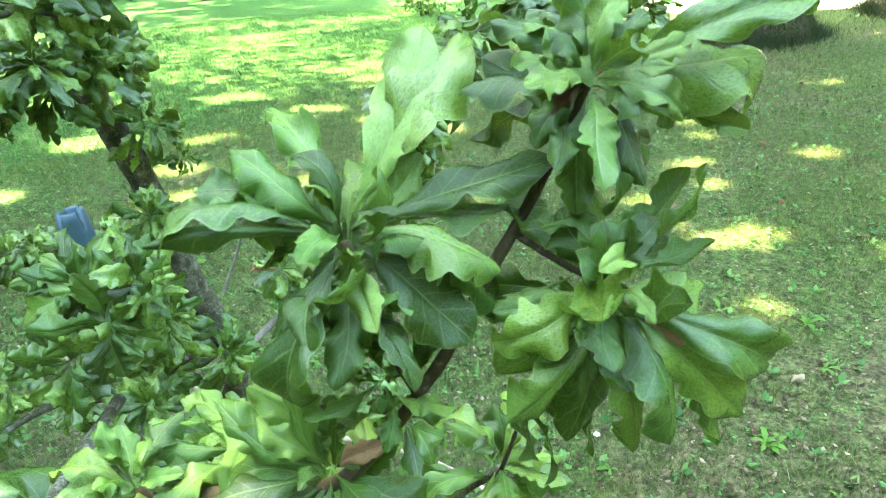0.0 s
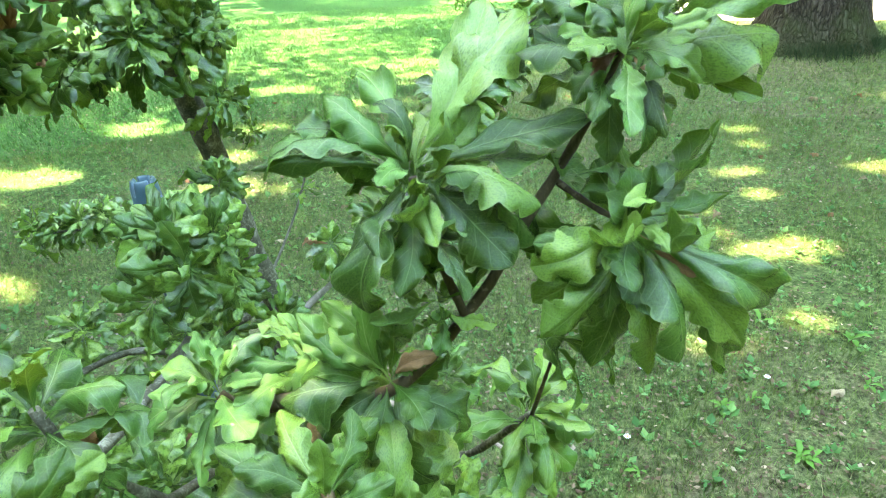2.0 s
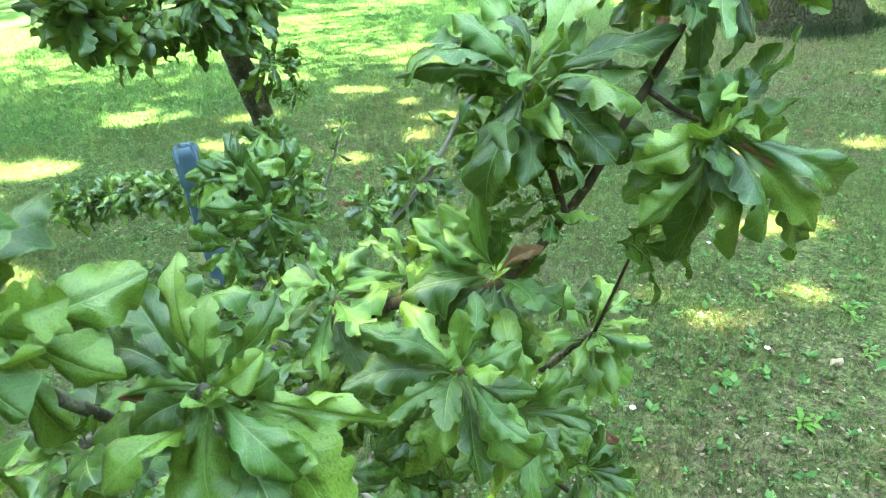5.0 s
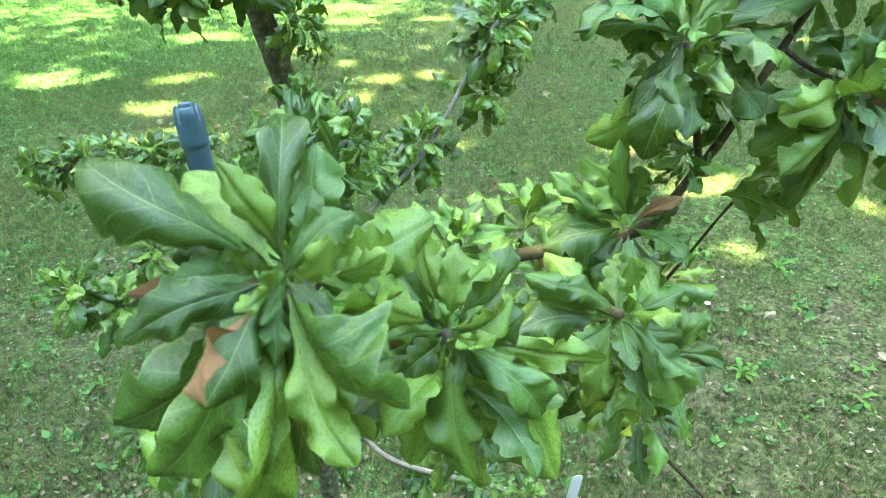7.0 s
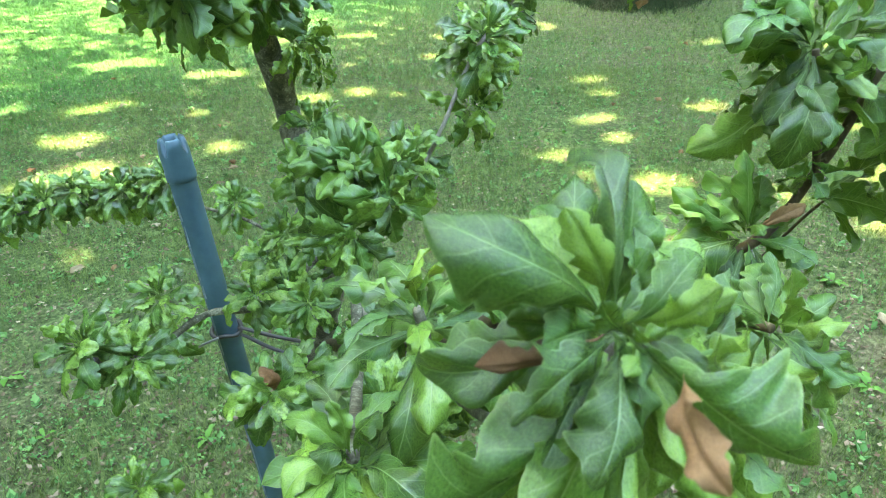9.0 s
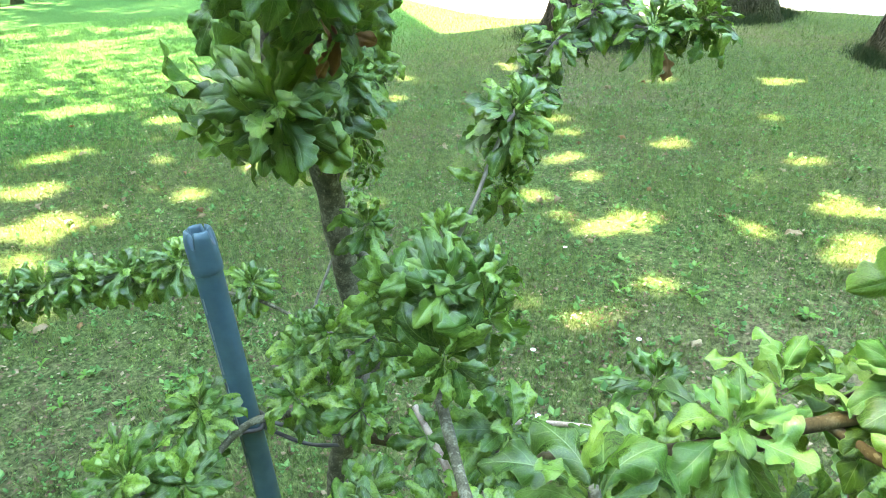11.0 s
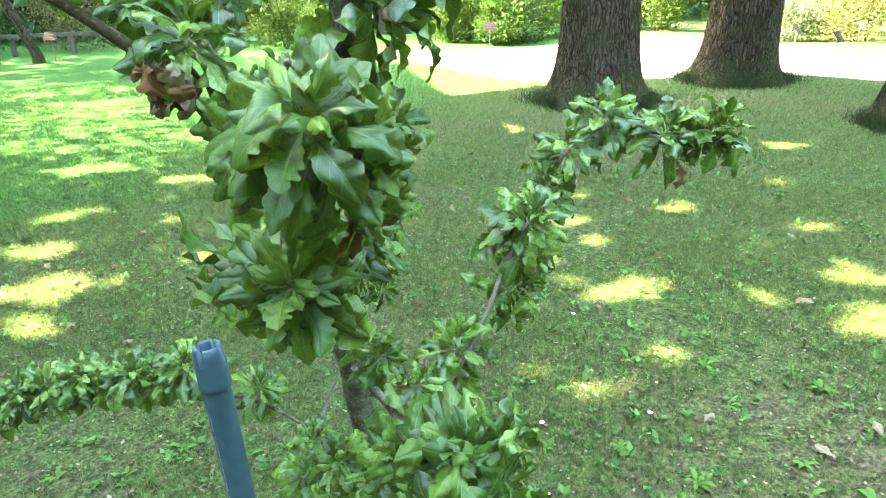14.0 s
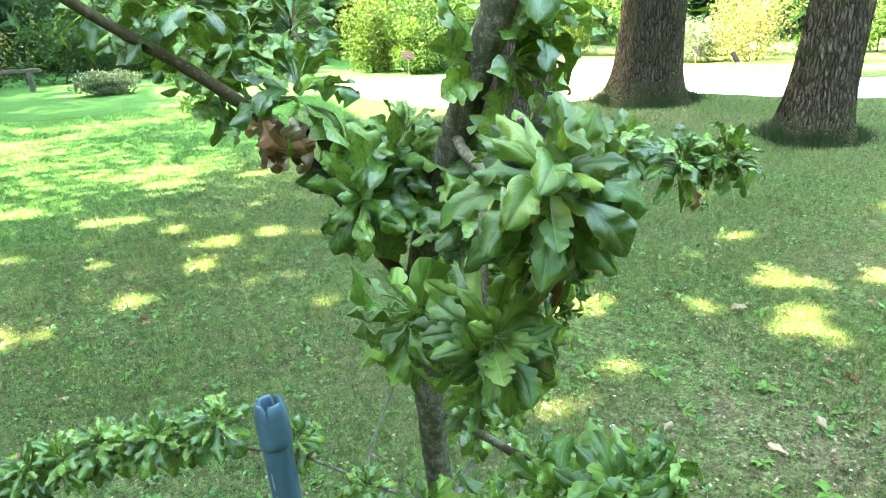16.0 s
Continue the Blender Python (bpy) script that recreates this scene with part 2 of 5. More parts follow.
def oak_bark_material():
    """Old bark: long vertical plates between furrows coloured dark as if shaded, moss in patches."""
    mat, nt, bsdf, out = nodes_of("old_oak_bark")
    tc = nt.nodes.new("ShaderNodeTexCoord")
    warp = noise_tex(nt, 5.0, 3.0, 0.5, tc.outputs["Object"])
    add = nt.nodes.new("ShaderNodeVectorMath")
    add.operation = "MULTIPLY_ADD"
    add.inputs[1].default_value = (0.09, 0.09, 0.25)
    nt.links.new(warp.outputs["Color"], add.inputs[0])
    nt.links.new(tc.outputs["Object"], add.inputs[2])
    mp = nt.nodes.new("ShaderNodeMapping")
    mp.inputs["Scale"].default_value = (1, 1, 0.15)
    nt.links.new(add.outputs[0], mp.inputs[0])
    plates = nt.nodes.new("ShaderNodeTexVoronoi")
    plates.feature = "DISTANCE_TO_EDGE"
    plates.inputs["Scale"].default_value = 23.0
    nt.links.new(mp.outputs[0], plates.inputs["Vector"])
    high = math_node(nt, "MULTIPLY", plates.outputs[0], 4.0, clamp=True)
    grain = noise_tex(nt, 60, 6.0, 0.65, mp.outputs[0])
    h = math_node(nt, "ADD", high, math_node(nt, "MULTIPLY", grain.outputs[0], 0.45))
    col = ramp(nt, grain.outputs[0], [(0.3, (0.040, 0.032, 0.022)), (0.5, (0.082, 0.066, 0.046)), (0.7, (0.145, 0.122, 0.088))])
    # shade in the depth of the furrows, mixed into the base colour
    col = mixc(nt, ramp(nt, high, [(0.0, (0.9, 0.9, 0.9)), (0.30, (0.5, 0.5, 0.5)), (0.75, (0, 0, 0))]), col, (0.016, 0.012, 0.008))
    moss = noise_tex(nt, 2.2, 5.0, 0.65, tc.outputs["Object"])
    col = mixc(nt, ramp(nt, moss.outputs[0], [(0.50, (0, 0, 0)), (0.66, (0.55, 0.55, 0.55))]), col, (0.050, 0.065, 0.020))
    # thicker moss on the roots, up to about knee height
    split = nt.nodes.new("ShaderNodeSeparateXYZ")
    nt.links.new(tc.outputs["Object"], split.inputs[0])
    low = math_node(nt, "SUBTRACT", math_node(nt, "ADD", 0.55, moss.outputs[0]), math_node(nt, "MULTIPLY", split.outputs[2], 1.5))
    col = mixc(nt, ramp(nt, low, [(0.35, (0, 0, 0)), (0.85, (0.6, 0.6, 0.6))]), col, (0.046, 0.060, 0.018))
    nt.links.new(col, bsdf.inputs["Base Color"])
    bsdf.inputs["Roughness"].default_value = 0.9
    bsdf.inputs["Specular IOR Level"].default_value = 0.08
    bump(nt, bsdf, h, 1.0, 0.03)
    return mat


twig_bark = bark_material("young_bark", [(0.34, (0.026, 0.026, 0.015)), (0.50, (0.080, 0.080, 0.050)), (0.66, (0.24, 0.25, 0.18))], 110, 0.9, 0.001, 0.7)
grey_bark = bark_material("grey_twig_bark", [(0.3, (0.08, 0.078, 0.058)), (0.55, (0.17, 0.165, 0.13)), (0.75, (0.30, 0.30, 0.25))], 150, 0.3, 0.0008, 0.5)
shoot_bark = bark_material("shoot_bark", [(0.3, (0.024, 0.021, 0.010)), (0.55, (0.066, 0.055, 0.026)), (0.75, (0.15, 0.135, 0.08))], 150, 0.3, 0.0008, 0.6)
pale_bark = bark_material("peeling_bark", [(0.3, (0.16, 0.12, 0.08)), (0.55, (0.33, 0.27, 0.20)), (0.75, (0.46, 0.42, 0.36))], 150, 0.3, 0.0008, 0.6)
oak_bark = oak_bark_material()


def surface(name, stops, scale, rough, strength=0.3, depth=0.002, metal=0.0, detail=5.0):
    mat, nt, bsdf, out = nodes_of(name)
    tc = nt.nodes.new("ShaderNodeTexCoord")
    n = noise_tex(nt, scale, detail, 0.6, tc.outputs["Object"])
    big = noise_tex(nt, scale * 0.13, 3.0, 0.5, tc.outputs["Object"])
    f = math_node(nt, "ADD", math_node(nt, "MULTIPLY", n.outputs[0], 0.5), math_node(nt, "MULTIPLY", big.outputs[0], 0.5))
    nt.links.new(ramp(nt, f, stops), bsdf.inputs["Base Color"])
    bsdf.inputs["Roughness"].default_value, bsdf.inputs["Metallic"].default_value = rough, metal
    bump(nt, bsdf, n.outputs[0], strength, depth)
    return mat


stake_mat = surface("weathered_blue_plastic", [(0.3, (0.020, 0.058, 0.080)), (0.55, (0.040, 0.098, 0.125)), (0.75, (0.085, 0.155, 0.180))], 45, 0.5, 0.25, 0.001)
stake_scuff = surface("scuffed_plastic", [(0.3, (0.11, 0.16, 0.175)), (0.7, (0.20, 0.25, 0.265))], 60, 0.6, 0.2, 0.0006)
rubber_mat = surface("black_rubber", [(0.3, (0.012, 0.012, 0.013)), (0.7, (0.035, 0.034, 0.033))], 90, 0.55)
gravel_mat = surface("pale_gravel", [(0.3, (0.42, 0.38, 0.32)), (0.5, (0.58, 0.54, 0.47)), (0.7, (0.72, 0.69, 0.62))], 35, 0.9, 0.5, 0.01)
wood_mat = surface("weathered_wood", [(0.3, (0.042, 0.036, 0.028)), (0.7, (0.10, 0.088, 0.070))], 30, 0.8)
sign_mat = surface("brown_sign_plate", [(0.3, (0.020, 0.011, 0.008)), (0.7, (0.036, 0.019, 0.014))], 20, 0.95)
white_mat = surface("white_sign_plate", [(0.3, (0.62, 0.62, 0.60)), (0.7, (0.80, 0.80, 0.78))], 20, 0.5)
steel_mat = surface("dull_steel", [(0.3, (0.10, 0.10, 0.10)), (0.7, (0.22, 0.22, 0.21))], 40, 0.5, metal=0.6)
petal_mat = surface("white_petals", [(0.3, (0.74, 0.74, 0.74)), (0.7, (0.85, 0.84, 0.82))], 50, 0.6)
yolk_mat = surface("yellow_flower_disc", [(0.3, (0.55, 0.36, 0.03)), (0.7, (0.70, 0.50, 0.06))], 90, 0.7)


BARE = [(1.55, 1.55, 0.95), (0.7, 1.25, 0.7), (-0.75, 1.15, 0.7), (2.1, 2.3, 0.7), (-1.5, 2.0, 0.6), (3.6, 7.6, 1.8)]  # worn places: x, y, radius


def lawn_material():
    mat, nt, bsdf, out = nodes_of("lawn")
    pos = nt.nodes.new("ShaderNodeNewGeometry").outputs["Position"]
    big = noise_tex(nt, 0.55, 5.0, 0.6, pos)
    mid = noise_tex(nt, 5.0, 5.0, 0.65, pos)
    fine = noise_tex(nt, 55.0, 7.0, 0.75, pos)
    green = ramp(nt, fine.outputs[0], [(0.34, (0.015, 0.026, 0.010)), (0.50, (0.066, 0.102, 0.032)), (0.66, (0.140, 0.186, 0.064))])
    soil = ramp(nt, fine.outputs[0], [(0.34, (0.042, 0.036, 0.018)), (0.50, (0.106, 0.090, 0.052)), (0.66, (0.20, 0.170, 0.11))])
    bare = math_node(nt, "ADD", math_node(nt, "MULTIPLY", big.outputs[0], 0.6), math_node(nt, "MULTIPLY", mid.outputs[0], 0.4))
    for cx, cy, r in BARE:
        away = nt.nodes.new("ShaderNodeVectorMath")
        away.operation = "DISTANCE"
        nt.links.new(pos, away.inputs[0])
        away.inputs[1].default_value = (cx, cy, 0)
        near = math_node(nt, "SUBTRACT", 1.0, math_node(nt, "DIVIDE", away.outputs["Value"], r), clamp=True)
        bare = math_node(nt, "ADD", bare, math_node(nt, "MULTIPLY", near, 0.08))
    col = mixc(nt, ramp(nt, bare, [(0.49, (0.0, 0.0, 0.0)), (0.64, (0.8, 0.8, 0.8))]), green, soil)
    # fresher grass on the open side of the lawn
    split = nt.nodes.new("ShaderNodeSeparateXYZ")
    nt.links.new(pos, split.inputs[0])
    open_side = math_node(nt, "SUBTRACT", split.outputs[1], math_node(nt, "MULTIPLY", split.outputs[0], 1.2))
    open_side = math_node(nt, "ADD", math_node(nt, "MULTIPLY", math_node(nt, "SUBTRACT", open_side, 5.8), 0.2), math_node(nt, "SUBTRACT", big.outputs[0], 0.5))
    fresh = ramp(nt, fine.outputs[0], [(0.34, (0.010, 0.032, 0.008)), (0.50, (0.034, 0.112, 0.026)), (0.66, (0.085, 0.205, 0.055))])
    col = mixc(nt, ramp(nt, open_side, [(0.1, (0, 0, 0)), (0.8, (0.9, 0.9, 0.9))]), col, fresh)
    clumps = noise_tex(nt, 17.0, 3.0, 0.6, pos)
    col = mixc(nt, 1.0, col, ramp(nt, clumps.outputs[0], [(0.36, (0.66, 0.68, 0.64)), (0.50, (1.0, 1.0, 1.0)), (0.64, (1.28, 1.28, 1.24))]), "MULTIPLY")
    nt.links.new(col, bsdf.inputs["Base Color"])
    bsdf.inputs["Roughness"].default_value = 0.9
    bsdf.inputs["Specular IOR Level"].default_value = 0.06
    bump(nt, bsdf, fine.outputs[0], 0.7, 0.02)
    return mat


lawn_mat = lawn_material()


# ---- mesh helpers ----
def mesh_of(name, verts, faces, mats=(), uv=None, smooth=True):
    """verts (n, 3), faces (m, 3 or 4) as arrays, uv one pair per vertex."""
    verts, faces = np.asarray(verts, np.float32), np.asarray(faces, np.int32)
    me = bpy.data.meshes.new(name)
    k = faces.shape[1]
    me.vertices.add(len(verts))
    me.vertices.foreach_set("co", verts.ravel())
    me.loops.add(faces.size)
    me.loops.foreach_set("vertex_index", faces.ravel())
    me.polygons.add(len(faces))
    me.polygons.foreach_set("loop_start", np.arange(0, faces.size, k, dtype=np.int32))
    me.polygons.foreach_set("loop_total", np.full(len(faces), k, np.int32))
    me.polygons.foreach_set("use_smooth", np.full(len(faces), smooth, bool))
    if uv is not None:
        layer = me.uv_layers.new(name="leaf")
        layer.data.foreach_set("uv", np.asarray(uv, np.float32)[faces.ravel()].ravel())
    for m in mats:
        me.materials.append(m)
    me.update(calc_edges=True)
    me.validate()
    return me


def part(name, data, parent=None, label=""):
    ob = new(name, data)
    if parent is not None:
        ob.parent = parent
    if label:
        tagged(ob, label)
    return ob


def thing(name, label, category, at=(0, 0, 0), group="", kind=""):
    ob = new(name)
    ob.location = at
    ob.empty_display_size = 0.05
    return tagged(ob, label, category, group, kind)


def spline(points, n):
    """Catmull-Rom through points (x, y, z, radius), n samples a span."""
    p = np.array(points, float)
    p = np.vstack([2 * p[0] - p[1], p, 2 * p[-1] - p[-2]])
    out = []
    for i in range(1, len(p) - 2):
        for t in np.linspace(0, 1, n, endpoint=False):
            a, b, c, d = p[i - 1:i + 3]
            out.append(0.5 * (2 * b + (c - a) * t + (2 * a - 5 * b + 4 * c - d) * t * t + (3 * b - a - 3 * c + d) * t ** 3))
    out.append(p[-2])
    out = np.array(out)
    out[:, 3] = np.maximum(out[:, 3], 0.0004)
    return out


def tube(points, n=7, sides=9, knots=0.12, seed=0):
    s = spline(points, n)
    rng = np.random.RandomState(seed)
    verts, faces = [], []
    ref = Vector((0.3, 0.9, 0.2))
    for i, (x, y, z, r) in enumerate(s):
        d = Vector(s[min(i + 1, len(s) - 1), :3] - s[max(i - 1, 0), :3]).normalized()
        a = (ref - d * ref.dot(d)).normalized()
        b = d.cross(a)
        ref = a
        swell = r * (1 + knots * rng.uniform(-1, 1.2))
        for k in range(sides):
            ang = 2 * math.pi * k / sides
            q = Vector((x, y, z)) + (a * math.cos(ang) + b * math.sin(ang)) * swell * (1 + 0.06 * rng.uniform(-1, 1))
            verts.append(q)
        if i:
            o = i * sides
            for k in range(sides):
                faces.append((o - sides + k, o - sides + (k + 1) % sides, o + (k + 1) % sides, o + k))
    verts += [Vector(s[0, :3]), Vector(s[-1, :3])]
    o = len(verts) - 2
    last = (len(s) - 1) * sides
    for k in range(0, sides):
        faces.append((o, (k + 1) % sides, k, k))
        faces.append((o + 1, last + k, last + (k + 1) % sides, last + (k + 1) % sides))
    quads = [f for f in faces if len(set(f)) == 4]
    tris = [tuple(dict.fromkeys(f)) for f in faces if len(set(f)) == 3]
    return verts, quads + tris


def tube_mesh(name, points, mat, **kw):
    v, f = tube(points, **kw)
    me = bpy.data.meshes.new(name)
    me.from_pydata(v, [], f)
    me.polygons.foreach_set("use_smooth", [True] * len(f))
    me.materials.append(mat)
    return me


def box_bm(bm, size, m=Matrix(), bevel=0.0):
    g = bmesh.ops.create_cube(bm, size=1.0, matrix=m @ Matrix.Diagonal((*size, 1)))
    if bevel:
        edges = list({e for v in g["verts"] for e in v.link_edges})
        bmesh.ops.bevel(bm, geom=edges, offset=bevel, segments=2, affect="EDGES", profile=0.5)


def bm_mesh(name, bm, mat, smooth=False):
    me = bpy.data.meshes.new(name)
    bm.to_mesh(me)
    bm.free()
    me.materials.append(mat)
    if smooth:
        me.polygons.foreach_set("use_smooth", [True] * len(me.polygons))
    return me


# ---- oak leaves ----
NU, NV = 36, 12


def leaf_shape(seed, droop, wide):
    """A blunt, wavy, round-lobed oak leaf of chord length 1 along x, widest past the middle, its upper side to +z, half-width about 0.2."""
    rng = np.random.RandomState(seed)
    u = np.linspace(0, 1, NU + 1)
    ang = 0.55 * droop - droop * 1.25 * u ** 1.2 + 0.28 * rng.uniform(-1, 1) * np.sin(u * 5.0)
    step = 1.0 / NU
    cx = np.concatenate([[0], np.cumsum(np.cos((ang[1:] + ang[:-1]) / 2)) * step])
    cz = np.concatenate([[0], np.cumsum(np.sin((ang[1:] + ang[:-1]) / 2)) * step])
    cy = 0.09 * rng.uniform(-1, 1) * np.sin(u * math.pi) + 0.03 * rng.uniform(-1, 1) * np.sin(u * 7)
    turn = math.atan2(cz[-1], cx[-1])
    cx, cz = cx * math.cos(turn) + cz * math.sin(turn), cz * math.cos(turn) - cx * math.sin(turn)
    cx, cz = cx / cx[-1], cz / cx[-1]
    tangent = ang - turn
    peak = rng.uniform(0.50, 0.66)
    rise = np.clip((u - 0.05) / (peak - 0.05), 0, 1)
    body = 0.06 + 0.94 * (rise * rise * (3 - 2 * rise)) ** 0.85
    tail = np.clip((u - peak) / (1 - peak), 0, 1)
    body = body * (1 - tail ** 2.1) ** 0.62
    half = 0.205 * wide * np.maximum(body, 0.03)
    # sinuses between the lobes, on each side
    cuts = []
    for side in (0, 1):
        first, gap = rng.uniform(0.26, 0.36), rng.uniform(0.15, 0.20)
        cuts.append([(first + gap * k + rng.uniform(-0.02, 0.02), rng.uniform(0.08, 0.40), rng.uniform(0.028, 0.048)) for k in range(4)])
    cup, curl = rng.uniform(-0.55, 0.30), rng.uniform(0.0, 0.55)
    wave, lift = rng.uniform(0.10, 0.27), rng.uniform(0.4, 1.2)
    wk, phase = rng.uniform(1.5, 2.8), rng.uniform(0, 6.28, 2)
    twist = rng.uniform(-0.35, 0.35)
    verts, uv = [], []
    for i in range(NU + 1):
        notch = [sum(d * math.exp(-((u[i] - c) / q) ** 2) for c, d, q in side) for side in cuts]
        for j in range(NV + 1):
            v = 2 * j / NV - 1
            s = 0 if v < 0 else 1
            w = half[i] * (1.0 - min(0.6, notch[s]))
            a = abs(v)
            ripple = math.sin(2 * math.pi * wk * u[i] + phase[s])
            quilt = 0.05 * min(1, 4 * a) * (1 - 0.5 * a) * abs(math.sin(math.pi * (6.5 * u[i] - 1.3 * a)))
            h = half[i] * (cup * a ** 1.5 + wave * a * a * ripple * 2.2 + lift * notch[s] * a * a - curl * a ** 4 + 0.12 * (1 - math.exp(-9 * a)) + quilt)
            roll = twist * (u[i] - 0.3)
            y, z = v * w * math.cos(roll) - h * math.sin(roll), v * w * math.sin(roll) + h * math.cos(roll)
            ahead = 0.16 * half[i] * a * (1 - tail[i])
            verts.append((cx[i] + ahead - z * math.sin(tangent[i]), cy[i] + y, cz[i] + z * math.cos(tangent[i])))
            uv.append((u[i], j / NV))
    return np.array(verts), np.array(uv)


grid = np.arange((NU + 1) * (NV + 1)).reshape(NU + 1, NV + 1)
LEAF_FACES = np.stack([grid[:-1, :-1], grid[1:, :-1], grid[1:, 1:], grid[:-1, 1:]], -1).reshape(-1, 4)
SHAPES = [leaf_shape(40 + k, (0.3, 0.65, 1.0, 1.45)[k % 4], (0.9, 1.05, 1.25)[k % 3]) for k in range(36)]
coarse = grid[:, ::2].ravel()
SMALL_SHAPES = [v[coarse] for v, uv in SHAPES]
SMALL_UV = SHAPES[0][1][coarse]
small = np.arange(len(coarse)).reshape(NU + 1, NV // 2 + 1)
SMALL_FACES = np.stack([small[:-1, :-1], small[1:, :-1], small[1:, 1:], small[:-1, 1:]], -1).reshape(-1, 4)
LEAF_MESHES = {}
for kind_name, mat in (("green", leaf_green), ("dead", leaf_dead), ("lime", leaf_lime), ("fallen", leaf_fallen)):
    LEAF_MESHES[kind_name] = [mesh_of("leaf", v, LEAF_FACES, (mat,), uv) for v, uv in SHAPES]
KINDS = ("green", "dead", "lime", "fallen")


def leaf_pose(base, tip, facing, width=None):
    """The pose of a unit leaf from base to tip, its upper side towards facing; width in metres."""
    x = Vector(tip) - Vector(base)
    length = x.length
    x.normalize()
    z = Vector(facing)
    z = z - x * z.dot(x)
    if z.length < 1e-4:
        z = Vector((0.3, -0.8, 0.5)) - x * x.dot(Vector((0.3, -0.8, 0.5)))
    z.normalize()
    y = z.cross(x)
    wy = length if width is None else width / 0.40
    m = Matrix((x, y, z)).transposed().to_4x4()
    m.translation = Vector(base)
    return m @ Matrix.Diagonal((length, wy, (length + wy) / 2, 1))


def whorl(node, axis, length, count, seed, spread=1.0, depth=0.35):
    """Leaf poses round a shoot tip, upright in the middle and drooping outside."""
    rng = np.random.RandomState(seed)
    node, axis = Vector(node), Vector(axis).normalized()
    side = axis.orthogonal().normalized()
    other = axis.cross(side)
    start = rng.uniform(0, 6.28)
    out = []
    for i in range(count):
        t = (i + 0.5) / count
        az = start + i * 2.39996 + rng.uniform(-0.3, 0.3)
        polar = radians(18 + 106 * spread * t ** 0.65 + rng.uniform(-14, 14))
        rad = side * math.cos(az) + other * math.sin(az)
        d = axis * math.cos(polar) + rad * math.sin(polar)
        d = (d + Vector((0, 0, -0.18 * t))).normalized()
        ln = length * (0.52 + 0.56 * t ** 0.6) * rng.uniform(0.82, 1.15)
        base = node - axis * (depth * length * t) + d * (0.06 * length)
        up = axis * 1.0 - d * 0.2 + rad * (-0.35) + Vector(rng.uniform(-0.22, 0.22, 3))
        out.append((base, base + d * ln, up, ln * rng.uniform(0.30, 0.43)))
    return out


# ---- the young oak ----
sapling = thing("young_oak_tree", "young curly-leaved oak with dense tufts of glossy leaves", "tree", (-0.292, 0.63, 0))
SAP = Vector(sapling.location)


def limb(name, points, mat, label="", **kw):
    pts = [(x - SAP.x, y - SAP.y, z - SAP.z, r) for x, y, z, r in points]
    return part(name, tube_mesh(name, pts, mat, **kw), sapling, label)


stem = limb("stem", [(-0.292, 0.63, -0.03, 0.017), (-0.288, 0.605, 0.5, 0.0148), (-0.276, 0.565, 0.90, 0.0132), (-0.263, 0.55, 1.03, 0.0126), (-0.240, 0.533, 1.105, 0.0122), (-0.224, 0.520, 1.175, 0.0118), (-0.235, 0.500, 1.27, 0.0112), (-0.244, 0.482, 1.37, 0.0105),
    (-0.252, 0.462, 1.44, 0.0098), (-0.240, 0.422, 1.535, 0.0098), (-0.221, 0.372, 1.64, 0.0088), (-0.21, 0.33, 1.75, 0.006)], twig_bark, "grey-brown lichen-flecked stem", sides=14, n=9, knots=0.05, seed=3)
right_limb = limb("limb", [(-0.250, 0.54, 1.07, 0.007), (-0.190, 0.44, 1.13, 0.0064), (-0.150, 0.30, 1.235, 0.0056), (-0.125, 0.19, 1.335, 0.0042), (-0.085, 0.155, 1.372, 0.0032), (-0.041, 0.143, 1.387, 0.0023),
    (-0.012, 0.149, 1.417, 0.0018), (0.006, 0.155, 1.446, 0.0017), (0.022, 0.161, 1.472, 0.0015), (0.0324, 0.158, 1.497, 0.0013)], shoot_bark, "red-brown smooth limb", sides=10, knots=0.08, seed=4)
shoots = [
    ([(-0.014, 0.148, 1.414, 0.0016), (-0.021, 0.145, 1.436, 0.0015), (-0.0286, 0.1464, 1.464, 0.0014)], shoot_bark),
    ([(0.014, 0.160, 1.458, 0.0011), (0.026, 0.157, 1.450, 0.0010), (0.035, 0.150, 1.447, 0.0009)], shoot_bark),
    ([(-0.085, 0.155, 1.372, 0.0030), (-0.10, 0.157, 1.365, 0.0026), (-0.111, 0.158, 1.372, 0.0022)], shoot_bark),
    ([(-0.075, 0.152, 1.374, 0.0024), (-0.064, 0.128, 1.370, 0.0024), (-0.054, 0.102, 1.377, 0.0020)], shoot_bark),
    ([(0.013, 0.226, 1.306, 0.0011), (0.016, 0.205, 1.340, 0.0009), (0.019, 0.188, 1.370, 0.0008), (0.020, 0.178, 1.385, 0.0007)], shoot_bark),
    ([(-0.178, 0.44, 1.14, 0.004), (-0.10, 0.34, 1.17, 0.0030), (-0.03, 0.27, 1.235, 0.0024), (0.013, 0.227, 1.306, 0.0020)], twig_bark),
    ([(-0.150, 0.30, 1.235, 0.003), (-0.155, 0.17, 1.30, 0.0024), (-0.150, 0.08, 1.37, 0.0020), (-0.153, 0.021, 1.446, 0.0017)], twig_bark),
    ([(-0.152, 0.10, 1.355, 0.002), (-0.135, 0.07, 1.385, 0.0020), (-0.119, 0.053, 1.410, 0.0018)], twig_bark),
    ([(-0.155, 0.17, 1.30, 0.003), (-0.17, 0.15, 1.34, 0.0024), (-0.177, 0.144, 1.375, 0.0022)], twig_bark),
    ([(-0.20, 0.30, 1.30, 0.0034), (-0.205, 0.20, 1.30, 0.0030), (-0.208, 0.11, 1.336, 0.0024)], twig_bark),
]
